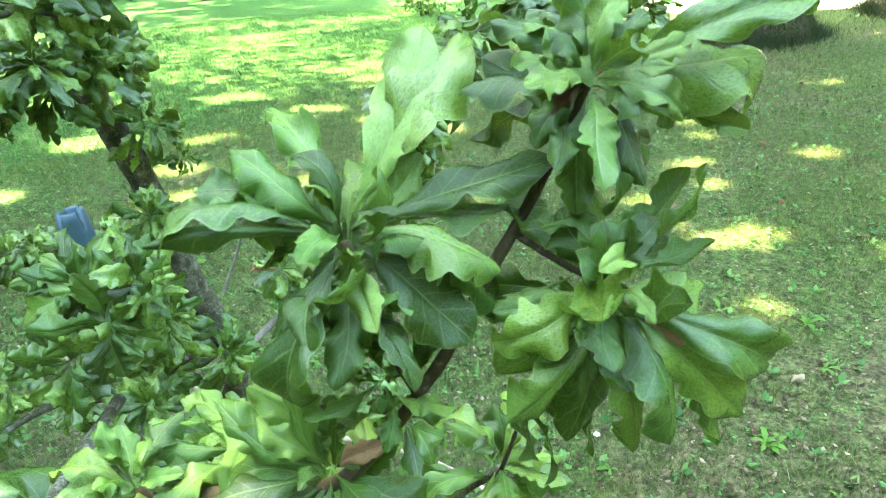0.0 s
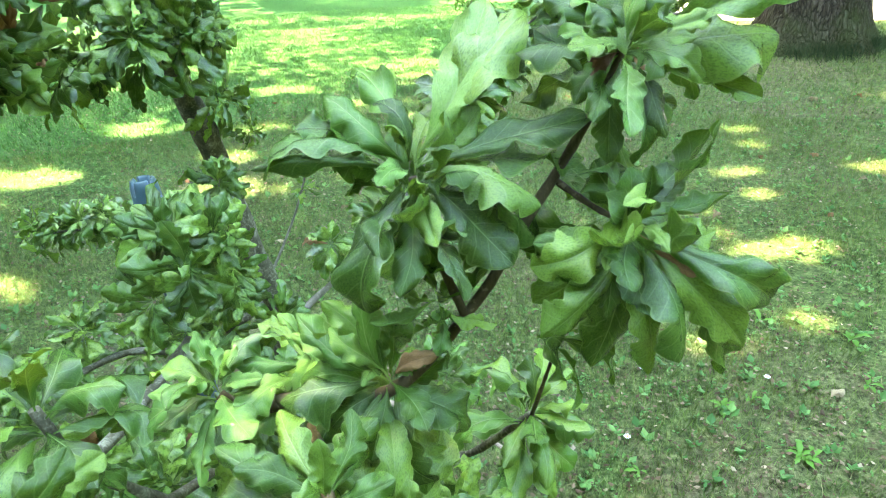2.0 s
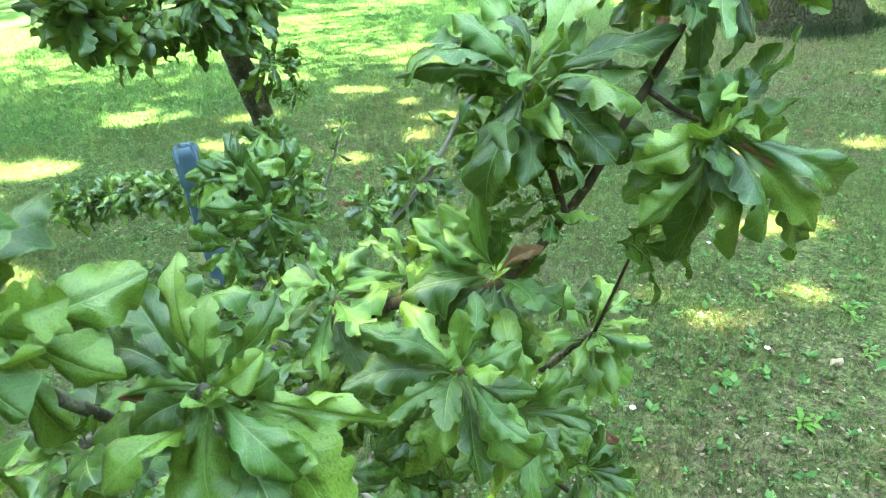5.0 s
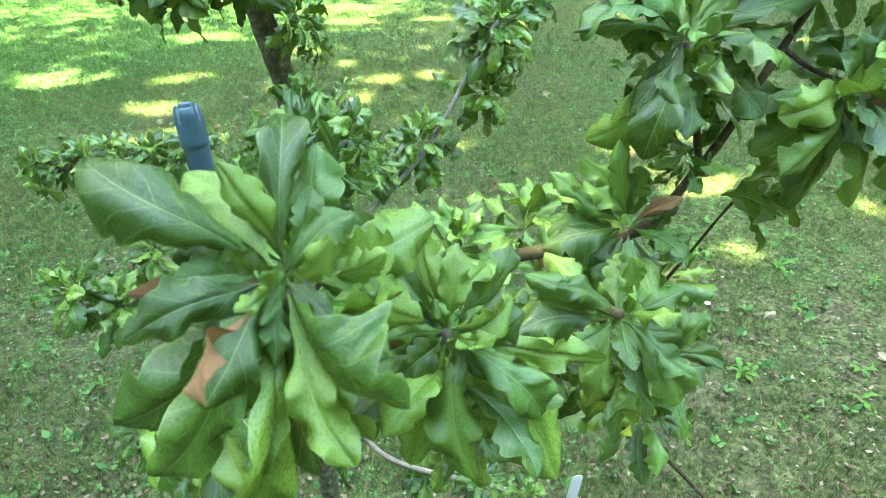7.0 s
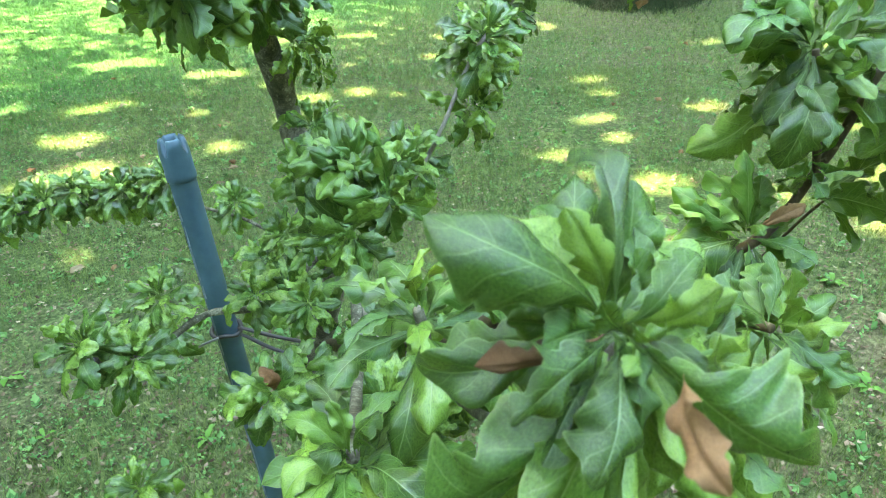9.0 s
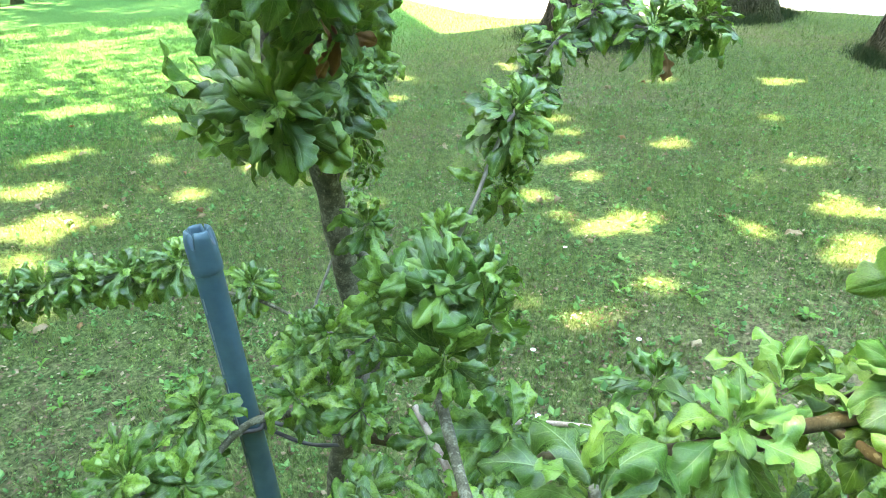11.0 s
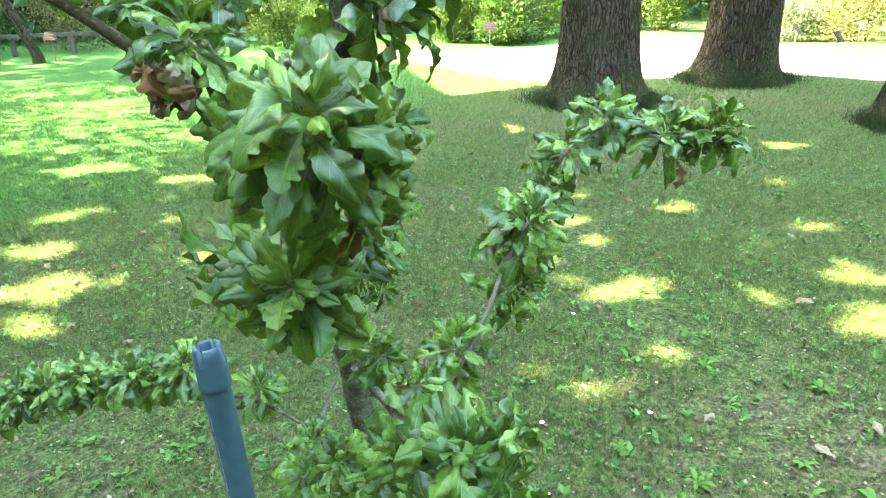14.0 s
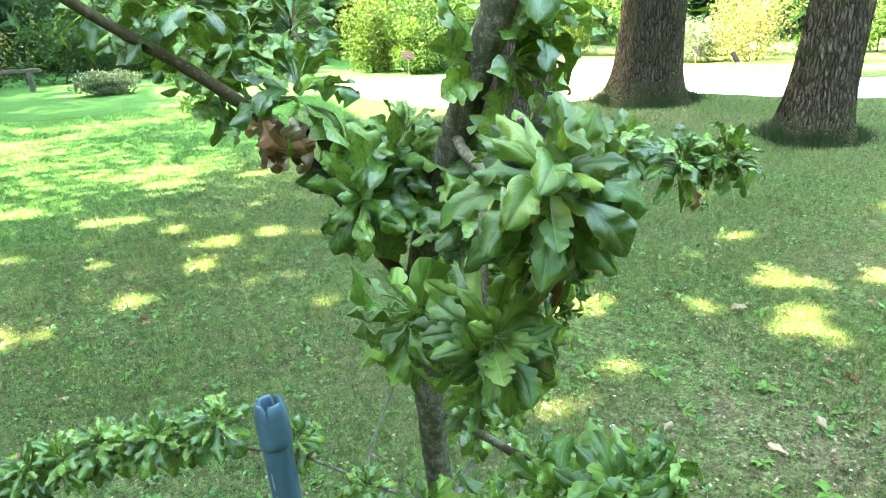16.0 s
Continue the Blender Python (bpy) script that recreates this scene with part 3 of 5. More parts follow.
LEFT_LIMB = [(-0.225, 0.535, 1.18, 0.0026), (-0.28, 0.62, 1.165, 0.0021), (-0.335, 0.677, 1.172, 0.0020), (-0.413, 0.702, 1.190, 0.0022), (-0.466, 0.726, 1.192, 0.0027), (-0.527, 0.743, 1.182, 0.0024), (-0.575, 0.746, 1.178, 0.0022), (-0.63, 0.75, 1.17, 0.0018)]
BACK_LIMB = [(-0.236, 0.50, 1.16, 0.0042), (-0.195, 0.55, 1.185, 0.0034), (-0.156, 0.572, 1.215, 0.0030), (-0.120, 0.590, 1.250, 0.0027), (-0.092, 0.605, 1.290, 0.0025), (-0.070, 0.618, 1.330, 0.0024), (-0.050, 0.628, 1.362, 0.0024), (-0.020, 0.655, 1.385, 0.0023), (0.003, 0.684, 1.400, 0.0022), (0.022, 0.685, 1.430, 0.0021), (0.074, 0.697, 1.452, 0.0020), (0.128, 0.665, 1.442, 0.0018), (0.179, 0.650, 1.445, 0.0015)]
FRONT_LIMB = [(-0.240, 0.49, 1.32, 0.0032), (-0.225, 0.40, 1.345, 0.0028), (-0.205, 0.31, 1.362, 0.0024), (-0.194, 0.290, 1.375, 0.0022)]
COLUMN_LIMB = [(-0.238, 0.414, 1.55, 0.0032), (-0.250, 0.365, 1.548, 0.0028), (-0.258, 0.315, 1.550, 0.0024), (-0.258, 0.290, 1.565, 0.0020), (-0.262, 0.28, 1.58, 0.0016)]
UPPER_LIMB = [(-0.250, 0.464, 1.425, 0.0056), (-0.272, 0.455, 1.462, 0.0050), (-0.303, 0.455, 1.515, 0.0044), (-0.334, 0.462, 1.556, 0.0040), (-0.372, 0.462, 1.590, 0.0036), (-0.42, 0.46, 1.625, 0.0030), (-0.47, 0.46, 1.665, 0.0024)]
LOW_LIMB = [(-0.228, 0.525, 1.20, 0.0044), (-0.285, 0.45, 1.19, 0.0036), (-0.33, 0.42, 1.205, 0.0030), (-0.365, 0.37, 1.21, 0.0026), (-0.403, 0.345, 1.225, 0.0022)]
TOP_TWIG = [(-0.232, 0.39, 1.60, 0.0040), (-0.205, 0.40, 1.61, 0.0030), (-0.19, 0.405, 1.60, 0.0022)]
for k, (pts, mat) in enumerate(shoots):
    limb("shoot", pts, mat, n=6, sides=8, seed=20 + k)
limb("limb", LEFT_LIMB, twig_bark, n=6, seed=40)
back_limb = limb("limb", BACK_LIMB, grey_bark, n=6, seed=41)
front_limb = limb("limb", FRONT_LIMB, twig_bark, n=6, seed=42)
column_limb = limb("limb", COLUMN_LIMB, twig_bark, n=6, seed=43)
limb("shoot", [(-0.255, 0.330, 1.549, 0.0022), (-0.268, 0.305, 1.525, 0.0020), (-0.273, 0.290, 1.49, 0.0016)], twig_bark, n=6, sides=8, seed=50)
upper_limb = limb("limb", UPPER_LIMB, shoot_bark, n=6, seed=44)
limb("limb", LOW_LIMB, twig_bark, n=6, seed=45)
limb("limb", TOP_TWIG, twig_bark, n=6, seed=46)
limb("dead_twig", [(-0.178, 0.44, 1.14, 0.0024), (-0.11, 0.42, 1.155, 0.0022), (-0.027, 0.392, 1.149, 0.0020), (0.04, 0.36, 1.12, 0.0016)], pale_bark, "pale bare dead twig", seed=47)
limb("dead_twig", [(-0.20, 0.40, 1.21, 0.0030), (-0.185, 0.36, 1.18, 0.0030), (-0.175, 0.33, 1.15, 0.0026)], pale_bark, "pale bare dead twig", seed=48)

limb("shoot", [(-0.275, 0.625, 1.165, 0.0018), (-0.262, 0.640, 1.190, 0.0016), (-0.235, 0.645, 1.245, 0.0013), (-0.213, 0.648, 1.305, 0.0010)], grey_bark, n=6, sides=7, seed=49)
limb("dead_twig", [(-0.055, 0.190, 1.277, 0.0012), (-0.038, 0.192, 1.258, 0.0013), (-0.0092, 0.2, 1.2204, 0.0013), (0.0301, 0.2, 1.1817, 0.0014), (0.0753, 0.2, 1.1206, 0.0013), (0.106, 0.198, 1.055, 0.0010)], shoot_bark, "thin bare red-brown twig", n=6, seed=51)
limb("dead_twig", [(-0.264, 0.55, 1.02, 0.0034), (-0.215, 0.45, 0.992, 0.0030), (-0.1725, 0.40, 0.979, 0.0028), (-0.095, 0.39, 0.951, 0.0026), (-0.03, 0.38, 0.938, 0.0020)], pale_bark, "pale peeling low branch", n=6, seed=52)


def leaf(base, tip, facing, width, kind, parent, pick):
    ob = new("leaf", LEAF_MESHES[KINDS[kind]][pick % len(SHAPES)])
    ob.parent = parent
    ob.matrix_local = Matrix.Translation(-SAP) @ leaf_pose(base, tip, facing, width)
    return ob


def placed_tuft(node, axis, specs, parent, seed, loose=0.4, heart=0.026, wide=0.92):
    """A tuft whose leaves are given one by one: tip from the node and width in millimetres, and the kind."""
    node, axis = Vector(node), Vector(axis).normalized()
    rng = np.random.RandomState(seed)
    for k, (x, y, z, w, kind) in enumerate(specs):
        d = Vector((x, y, z)) / 1000
        base = node + d * 0.10
        out = d.normalized()
        up = axis - out * 0.1 + Vector(rng.uniform(-loose, loose, 3))
        leaf(base, node + d, up, w * wide / 1000, kind, parent, rng.randint(0, 999))
    # shorter leaves that fill the heart of the tuft, and older ones behind
    for base, tip, up, w in whorl(node + axis * 0.004, axis, heart, 9, seed + 70, 0.8):
        leaf(base, tip, up + Vector(rng.uniform(-0.5, 0.5, 3)), w, 2 if rng.uniform() < 0.15 else 0, parent, rng.randint(0, 999))
    for base, tip, up, w in whorl(node - axis * 0.012, axis, heart * 1.4, 5, seed + 71, 1.1):
        leaf(base, tip, up + Vector(rng.uniform(-0.4, 0.4, 3)), w, 0, parent, rng.randint(0, 999))


def tuft(node, axis, length, count, parent, seed, lime=0.0, dead=0.003, spread=1.0):
    rng = np.random.RandomState(seed + 7)
    for base, tip, up, w in whorl(node, axis, length * 0.98, round(count * 1.5), seed, spread):
        r = rng.uniform()
        kind = 1 if r < dead else (2 if r < dead + lime else 0)
        leaf(base, tip, up + Vector(rng.uniform(-0.15, 0.15, 3)), w, kind, parent, rng.randint(0, 999))


def joined_tuft(node, axis, length, count, parent, seed, lime=0.0, dead=0.003, spread=1.0, label=""):
    """A tuft farther off, all its leaves in one mesh."""
    rng = np.random.RandomState(seed + 7)
    verts, faces, uvs, slots = [], [], [], []
    for i, (base, tip, up, w) in enumerate(whorl(node, axis, length * 0.84, round(count * 2.0), seed, spread)):
        m = np.array(Matrix.Translation(-SAP) @ leaf_pose(base, tip, up + Vector(rng.uniform(-0.12, 0.12, 3)), w * 0.95))
        v = SMALL_SHAPES[rng.randint(0, len(SHAPES))]
        verts.append(v @ m[:3, :3].T + m[:3, 3])
        faces.append(SMALL_FACES + i * len(v))
        uvs.append(SMALL_UV)
        r = rng.uniform()
        slots.append(np.full(len(SMALL_FACES), 1 if r < dead else (2 if r < dead + lime else 0), np.int32))
    me = mesh_of("leaf_tuft", np.vstack(verts), np.vstack(faces), (leaf_green_joined, leaf_dead_joined, leaf_lime_joined), np.vstack(uvs))
    me.polygons.foreach_set("material_index", np.concatenate(slots))
    ob = part("leaf_tuft", me, parent, label)
    return tagged(ob, kind="stuff")


# tufts that the camera passes closest, leaf by leaf: tip offset and width in millimetres, kind (0 green, 1 withered, 2
# lime as if sunlit)
C1_LEAVES = [(22, 26, 44, 18, 2), (34, 30, 40, 19, 0), (36, 36, 32, 7, 0), (-25, 4, 22, 14, 2), (-20, 24, 26, 12, 2), (-33, -2, 14, 16, 0), (-41, -12, 2, 16, 0), (-44, -13, 5, 6, 0), (-15, -14, -41, 21, 0), (9, -6, -31, 16, 0), (30, -8, -28, 23, 0), (38, -6, -10, 18, 0), (54, 14, 11, 16, 0), (53, 20, -4, 13, 0), (-17, 4, -25, 13, 0), (35, 20, -39, 15, 0)]
placed_tuft((-0.0286, 0.1464, 1.4663), (0, -0.45, 0.9), C1_LEAVES, right_limb, 63)
C2_LEAVES = [(14, 6, 16, 14, 0), (-30, -8, -9, 14, 0), (-27, -14, -30, 11, 0), (-3, -22, -9, 13, 0), (14, -18, -36, 20, 0), (36, -8, -37, 18, 0), (44, 0, -25, 14, 0), (28, 8, -5, 14, 0), (-10, 16, 16, 14, 0), (6, 20, 13, 10, 0), (8, -8, -48, 14, 0), (-8, 4, -54, 16, 0), (18, -10, -11, 4, 1), (-28, 8, -31, 17, 0), (32, 6, -53, 17, 0)]
placed_tuft((0.0365, 0.1455, 1.447), (0.2, -0.75, 0.5), C2_LEAVES, right_limb, 64)
C3_LEAVES = [(-14, -8, -13, 9, 0), (-3, -8, -31, 11, 0), (3, -12, -30, 8, 0), (11, -14, -22, 9, 0), (-10, -6, -6, 5, 1), (9, -14, -5, 6, 0), (18, -8, 4, 7, 0), (23, -2, 8, 6, 0), (8, 0, 18, 6, 2), (47, 12, 1, 21, 0), (43, 6, -16, 8, 0), (-22, 10, 14, 10, 0), (-18, 6, 3, 8, 2), (-4, 14, 25, 12, 0), (7, 16, 25, 11, 0), (55, 20, 12, 14, 0), (-10, -2, 13, 9, 0)]
placed_tuft((0.0324, 0.158, 1.4971), (0.2, -0.55, 0.6), C3_LEAVES, right_limb, 65)
C4_LEAVES = [(-32, 8, 22, 14, 2), (-7, 3, 37, 10, 2), (-20, 2, 19, 12, 2), (-34, 4, 15, 9, 2), (-37, -8, -4, 15, 0), (-5, -18, -20, 15, 0), (15, -14, -33, 19, 0), (28, -2, -18, 17, 0), (18, -6, 15, 8, 1), (3, 4, 25, 10, 0), (-15, -12, -29, 15, 0), (-21, 4, 29, 12, 2), (-36, -4, -22, 15, 0)]
placed_tuft((-0.041, 0.144, 1.391), (-0.1, -0.5, 0.9), C4_LEAVES, right_limb, 66)
FRONT_LEAVES = [(-1, 27, 24, 12, 0), (-34, 4, 24, 18, 0), (-20, 16, 16, 14, 0), (25, -24, -14, 15, 0), (24, -2, -3, 13, 0), (16, -12, -34, 13, 0), (-5, -20, -34, 11, 0), (-28, -6, 1, 4, 1), (-25, -18, -1, 11, 0), (-38, -8, -30, 15, 0), (-29, -14, -40, 17, 0), (-20, -14, -50, 15, 0), (4, -12, -44, 12, 0), (22, 12, 0, 12, 0), (-28, -2, -46, 15, 0), (-12, -22, -14, 10, 0), (14, -26, -26, 12, 0)]
placed_tuft((-0.153, 0.021, 1.451), (0.05, -0.9, 0.35), FRONT_LEAVES, right_limb, 151, 0.8, 0.018, 0.95)
leaf((-0.153, 0.000, 1.458), (-0.156, -0.019, 1.455), (-0.655, -0.18, 0.305), 0.0055, 1, right_limb, 5)
tuft((-0.153, 0.026, 1.447), (0.0, -0.85, 0.35), 0.034, 12, right_limb, 126)
FRONT2_LEAVES = [(25, -12, -22, 12, 0), (-8, 18, 31, 13, 0), (-27, 14, 30, 13, 0), (3, 8, 23, 11, 0), (47, 4, -16, 9, 0), (-12, -14, -37, 14, 0), (32, -10, -50, 23, 0), (19, 14, 19, 11, 0), (21, -2, 6, 13, 0), (-27, 2, 9, 14, 0), (6, -20, -37, 16, 0), (-14, -16, -2, 14, 0), (-20, -8, 2, 4, 1)]
placed_tuft((-0.119, 0.055, 1.4098), (0.1, -0.8, 0.4), FRONT2_LEAVES, right_limb, 92, 0.6, 0.020)

# tufts close to the path, leaf by leaf
tuft((-0.111, 0.158, 1.378), (0.1, -0.2, 1), 0.031, 15, right_limb, 101, lime=0.45)
tuft((-0.078, 0.174, 1.380), (0.2, 0.1, 1), 0.033, 13, right_limb, 102, lime=0.55)
tuft((-0.054, 0.100, 1.380), (0.2, -0.6, 0.7), 0.036, 13, right_limb, 103)
tuft((-0.033, 0.112, 1.350), (0.5, -0.5, 0.4), 0.038, 13, right_limb, 104)
tuft((0.013, 0.228, 1.310), (0.3, -0.2, 1), 0.040, 14, right_limb, 105, lime=0.2)
tuft((0.010, 0.205, 1.225), (0.4, -0.4, 0.5), 0.040, 13, right_limb, 106, lime=0.1, dead=0.0)
tuft((-0.021, 0.143, 1.418), (0.3, -0.1, -1), 0.020, 8, right_limb, 107)
tuft((0.022, 0.176, 1.387), (0.9, -0.2, 0.0), 0.034, 6, right_limb, 108, spread=0.5)
tuft((-0.177, 0.144, 1.375), (-0.2, 0.1, 1), 0.044, 13, right_limb, 109)
tuft((-0.208, 0.11, 1.336), (-0.2, -0.3, 1), 0.042, 13, front_limb, 110)
tuft((-0.257, 0.262, 1.562), (0.05, -0.6, 0.75), 0.038, 25, column_limb, 111)
tuft((-0.240, 0.268, 1.550), (0.7, -0.5, 0.2), 0.034, 20, column_limb, 112)
tuft((-0.271, 0.287, 1.486), (-0.25, -0.8, 0.35), 0.035, 25, column_limb, 113)
tuft((-0.268, 0.296, 1.474), (0.0, -0.6, -0.5), 0.033, 17, column_limb, 114)
tuft((-0.240, 0.285, 1.520), (0.7, -0.5, -0.3), 0.034, 17, column_limb, 115, dead=0.15)
tuft((-0.196, 0.292, 1.378), (0.05, -0.8, 0.45), 0.034, 23, front_limb, 116)
tuft((-0.176, 0.275, 1.364), (0.6, -0.7, 0.0), 0.032, 13, front_limb, 117)
tuft((-0.296, 0.336, 1.472), (-0.35, -0.3, -0.6), 0.041, 16, column_limb, 118)

tuft((-0.030, 0.150, 1.455), (0.0, 0.3, 0.7), 0.027, 9, right_limb, 121)
tuft((-0.024, 0.150, 1.450), (0.3, 0.1, -0.5), 0.030, 7, right_limb, 122)
tuft((0.036, 0.156, 1.440), (0.2, 0.1, -0.6), 0.036, 9, right_limb, 123)
tuft((0.036, 0.182, 1.505), (0.1, 0.3, 0.9), 0.032, 8, right_limb, 124)
tuft((-0.119, 0.056, 1.405), (0.0, 0.1, 1.0), 0.036, 9, right_limb, 125)

tuft((-0.040, 0.320, 1.262), (0.1, -0.2, 1), 0.036, 13, right_limb, 127, lime=0.15)

# tufts farther off
FAR = [
    ((-0.412, 0.635, 1.625), (-0.2, -0.2, 1), 0.042, 12), ((-0.378, 0.594, 1.608), (0.1, -0.4, 0.8), 0.042, 12), ((-0.334, 0.571, 1.614), (0.3, -0.3, 0.8), 0.042, 12), ((-0.303, 0.562, 1.620), (0.3, -0.3, 0.9), 0.042, 12), ((-0.450, 0.689, 1.645), (-0.3, -0.2, 1), 0.042, 12), ((-0.355, 0.596, 1.574), (0.5, -0.2, 0.6), 0.042, 12),
    ((-0.169, 0.244, 1.217), (0.1, -0.6, 0.7), 0.040, 13), ((-0.086, 0.234, 1.219), (0.1, -0.6, 0.7), 0.040, 13), ((-0.204, 0.269, 1.230), (0.1, -0.6, 0.7), 0.040, 13), ((-0.140, 0.265, 1.228), (0.1, -0.6, 0.7), 0.040, 13), ((-0.260, 0.267, 1.239), (0.1, -0.6, 0.7), 0.040, 13), ((-0.219, 0.234, 1.209), (0.1, -0.6, 0.7), 0.040, 13),
    ((-0.244, 0.394, 1.463), (-0.2, -0.6, 0.6), 0.036, 12), ((-0.218, 0.411, 1.472), (0.3, -0.5, 0.7), 0.036, 12), ((-0.210, 0.431, 1.475), (0.6, -0.4, 0.5), 0.036, 12), ((-0.265, 0.367, 1.470), (-0.5, -0.5, 0.4), 0.036, 12), ((-0.232, 0.385, 1.51), (0.2, -0.6, 0.7), 0.038, 13), ((-0.212, 0.395, 1.53), (0.5, -0.5, 0.6), 0.038, 12),
    ((-0.222, 0.315, 1.362), (-0.4, -0.7, 0.2), 0.036, 12), ((-0.168, 0.300, 1.374), (0.7, -0.5, 0.2), 0.038, 13), ((-0.20, 0.27, 1.345), (0.0, -0.8, 0.0), 0.038, 12),
    ((-0.280, 0.355, 1.462), (-0.5, -0.3, 0.6), 0.040, 14),
    ((-0.288, 0.512, 1.205), (-0.2, -0.5, 0.7), 0.038, 13), ((-0.258, 0.445, 1.262), (-0.2, -0.6, 0.5), 0.036, 12), ((-0.222, 0.415, 1.272), (0.3, -0.6, 0.5), 0.036, 12), ((-0.242, 0.394, 1.222), (0.1, -0.6, 0.6), 0.038, 13), ((-0.118, 0.444, 1.105), (0.4, -0.5, 0.6), 0.040, 13), ((-0.465, 0.509, 1.125), (-0.4, -0.4, 0.8), 0.040, 13),
    ((-0.222, 0.648, 1.275), (0, -0.2, 1), 0.022, 6), ((-0.212, 0.648, 1.305), (0, 0, 1), 0.022, 7),
    ((-0.220, 0.430, 1.360), (0.4, -0.6, 0.6), 0.031, 15), ((-0.175, 0.33, 1.335), (0.5, -0.2, 0.1), 0.032, 11), ((-0.212, 0.355, 1.356), (0.2, -0.6, 0.5), 0.030, 9),
    ((-0.228, 0.368, 1.482), (0.3, -0.4, 0.8), 0.032, 12), ((-0.220, 0.475, 1.415), (0.9, 0.1, 0.1), 0.042, 13), ((-0.208, 0.485, 1.385), (0.9, 0.2, -0.2), 0.022, 8),
    ((-0.127, 0.602, 1.258), (0, -0.5, 0.9), 0.044, 15), ((-0.175, 0.56, 1.245), (0.1, -0.5, 0.7), 0.040, 13),
    ((-0.047, 0.632, 1.300), (0.5, -0.4, 0.3), 0.044, 13), ((-0.037, 0.632, 1.378), (0.2, -0.4, 0.8), 0.050, 17), ((-0.055, 0.640, 1.350), (-0.7, -0.2, 0.1), 0.036, 9), ((0.000, 0.684, 1.402), (0.1, 0, 1), 0.038, 13), ((0.020, 0.680, 1.440), (-0.2, -0.5, 0.8), 0.042, 12),
    ((0.070, 0.693, 1.472), (-0.1, -0.3, 1), 0.044, 19), ((0.128, 0.660, 1.452), (0.2, -0.5, 0.7), 0.044, 17), ((0.182, 0.648, 1.458), (0.5, -0.2, 1), 0.044, 17), ((0.172, 0.655, 1.435), (0.4, -0.5, -0.6), 0.038, 10),
    ((-0.335, 0.676, 1.195), (0.2, -0.5, 0.9), 0.040, 14), ((-0.413, 0.702, 1.224), (0, -0.4, 1), 0.040, 14), ((-0.440, 0.715, 1.200), (0, -0.7, 0.4), 0.038, 13), ((-0.475, 0.725, 1.208), (0, -0.4, 1), 0.042, 14), ((-0.505, 0.735, 1.190), (0, -0.8, 0.2), 0.040, 13), ((-0.535, 0.742, 1.203), (0, -0.4, 1), 0.040, 14), ((-0.575, 0.746, 1.192), (-0.2, -0.5, 0.8), 0.042, 15), ((-0.61, 0.75, 1.185), (-0.3, -0.5, 0.6), 0.042, 13), ((-0.65, 0.752, 1.18), (-0.6, -0.4, 0.6), 0.042, 14),
    ((-0.367, 0.346, 1.225), (0.2, -0.4, 0.6), 0.040, 13), ((-0.361, 0.411, 1.238), (-0.1, -0.2, 1), 0.040, 14), ((-0.403, 0.348, 1.240), (-0.5, -0.4, 0.7), 0.042, 15), ((-0.293, 0.440, 1.208), (-0.2, -0.5, 0.6), 0.040, 15), ((-0.262, 0.46, 1.195), (0.3, -0.6, 0.2), 0.038, 13),
    ((-0.281, 0.600, 1.172), (-0.2, -0.3, 1), 0.038, 13), ((-0.205, 0.47, 1.21), (0.6, -0.5, 0.2), 0.040, 13), ((-0.40, 0.527, 1.127), (-0.4, -0.3, 0.8), 0.040, 13), ((-0.442, 0.436, 1.00), (-0.2, -0.3, 0.9), 0.044, 14), ((-0.38, 0.40, 0.98), (0.2, -0.4, 0.8), 0.040, 12),
    ((-0.203, 0.40, 1.592), (0.7, -0.2, 0.2), 0.046, 14), ((-0.190, 0.405, 1.625), (0.5, -0.1, 0.9), 0.046, 13), ((-0.27, 0.435, 1.535), (-0.1, -0.7, 0.5), 0.044, 13), ((-0.293, 0.425, 1.518), (-0.3, -0.6, 0.1), 0.046, 14), ((-0.262, 0.44, 1.548), (0.3, -0.3, 0.9), 0.040, 11),
    ((-0.318, 0.460, 1.585), (0.3, -0.2, 1), 0.044, 13), ((-0.375, 0.475, 1.635), (0.1, 0.1, 1.0), 0.046, 13), ((-0.43, 0.48, 1.672), (-0.1, 0.1, 1.0), 0.044, 12),
    ((-0.15, 0.30, 1.26), (0.4, -0.5, 0.6), 0.042, 14), ((-0.10, 0.27, 1.262), (0.2, -0.5, 0.8), 0.034, 13), ((-0.05, 0.25, 1.25), (0.3, -0.4, 0.7), 0.040, 14), ((-0.12, 0.20, 1.32), (0, -0.5, 0.8), 0.040, 14), ((-0.07, 0.16, 1.315), (0.3, -0.6, 0.6), 0.040, 14), ((-0.02, 0.17, 1.29), (0.4, -0.5, 0.5), 0.040, 13),
    ((-0.10, 0.22, 1.20), (0.2, -0.5, 0.6), 0.044, 14), ((-0.19, 0.22, 1.26), (-0.2, -0.5, 0.7), 0.044, 14), ((-0.25, 0.33, 1.20), (-0.2, -0.5, 0.7), 0.040, 13), ((-0.215, 0.42, 1.05), (0.2, -0.5, 0.6), 0.042, 13), ((-0.165, 0.33, 1.238), (0.0, -0.6, 0.7), 0.038, 12), ((-0.192, 0.385, 1.190), (0.1, -0.6, 0.6), 0.038, 12), ((-0.075, 0.385, 0.957), (0.1, -0.4, 0.9), 0.036, 11), ((-0.135, 0.405, 0.940), (-0.1, -0.6, 0.6), 0.040, 12), ((-0.025, 0.378, 0.940), (0.4, -0.3, 0.7), 0.034, 9),
]
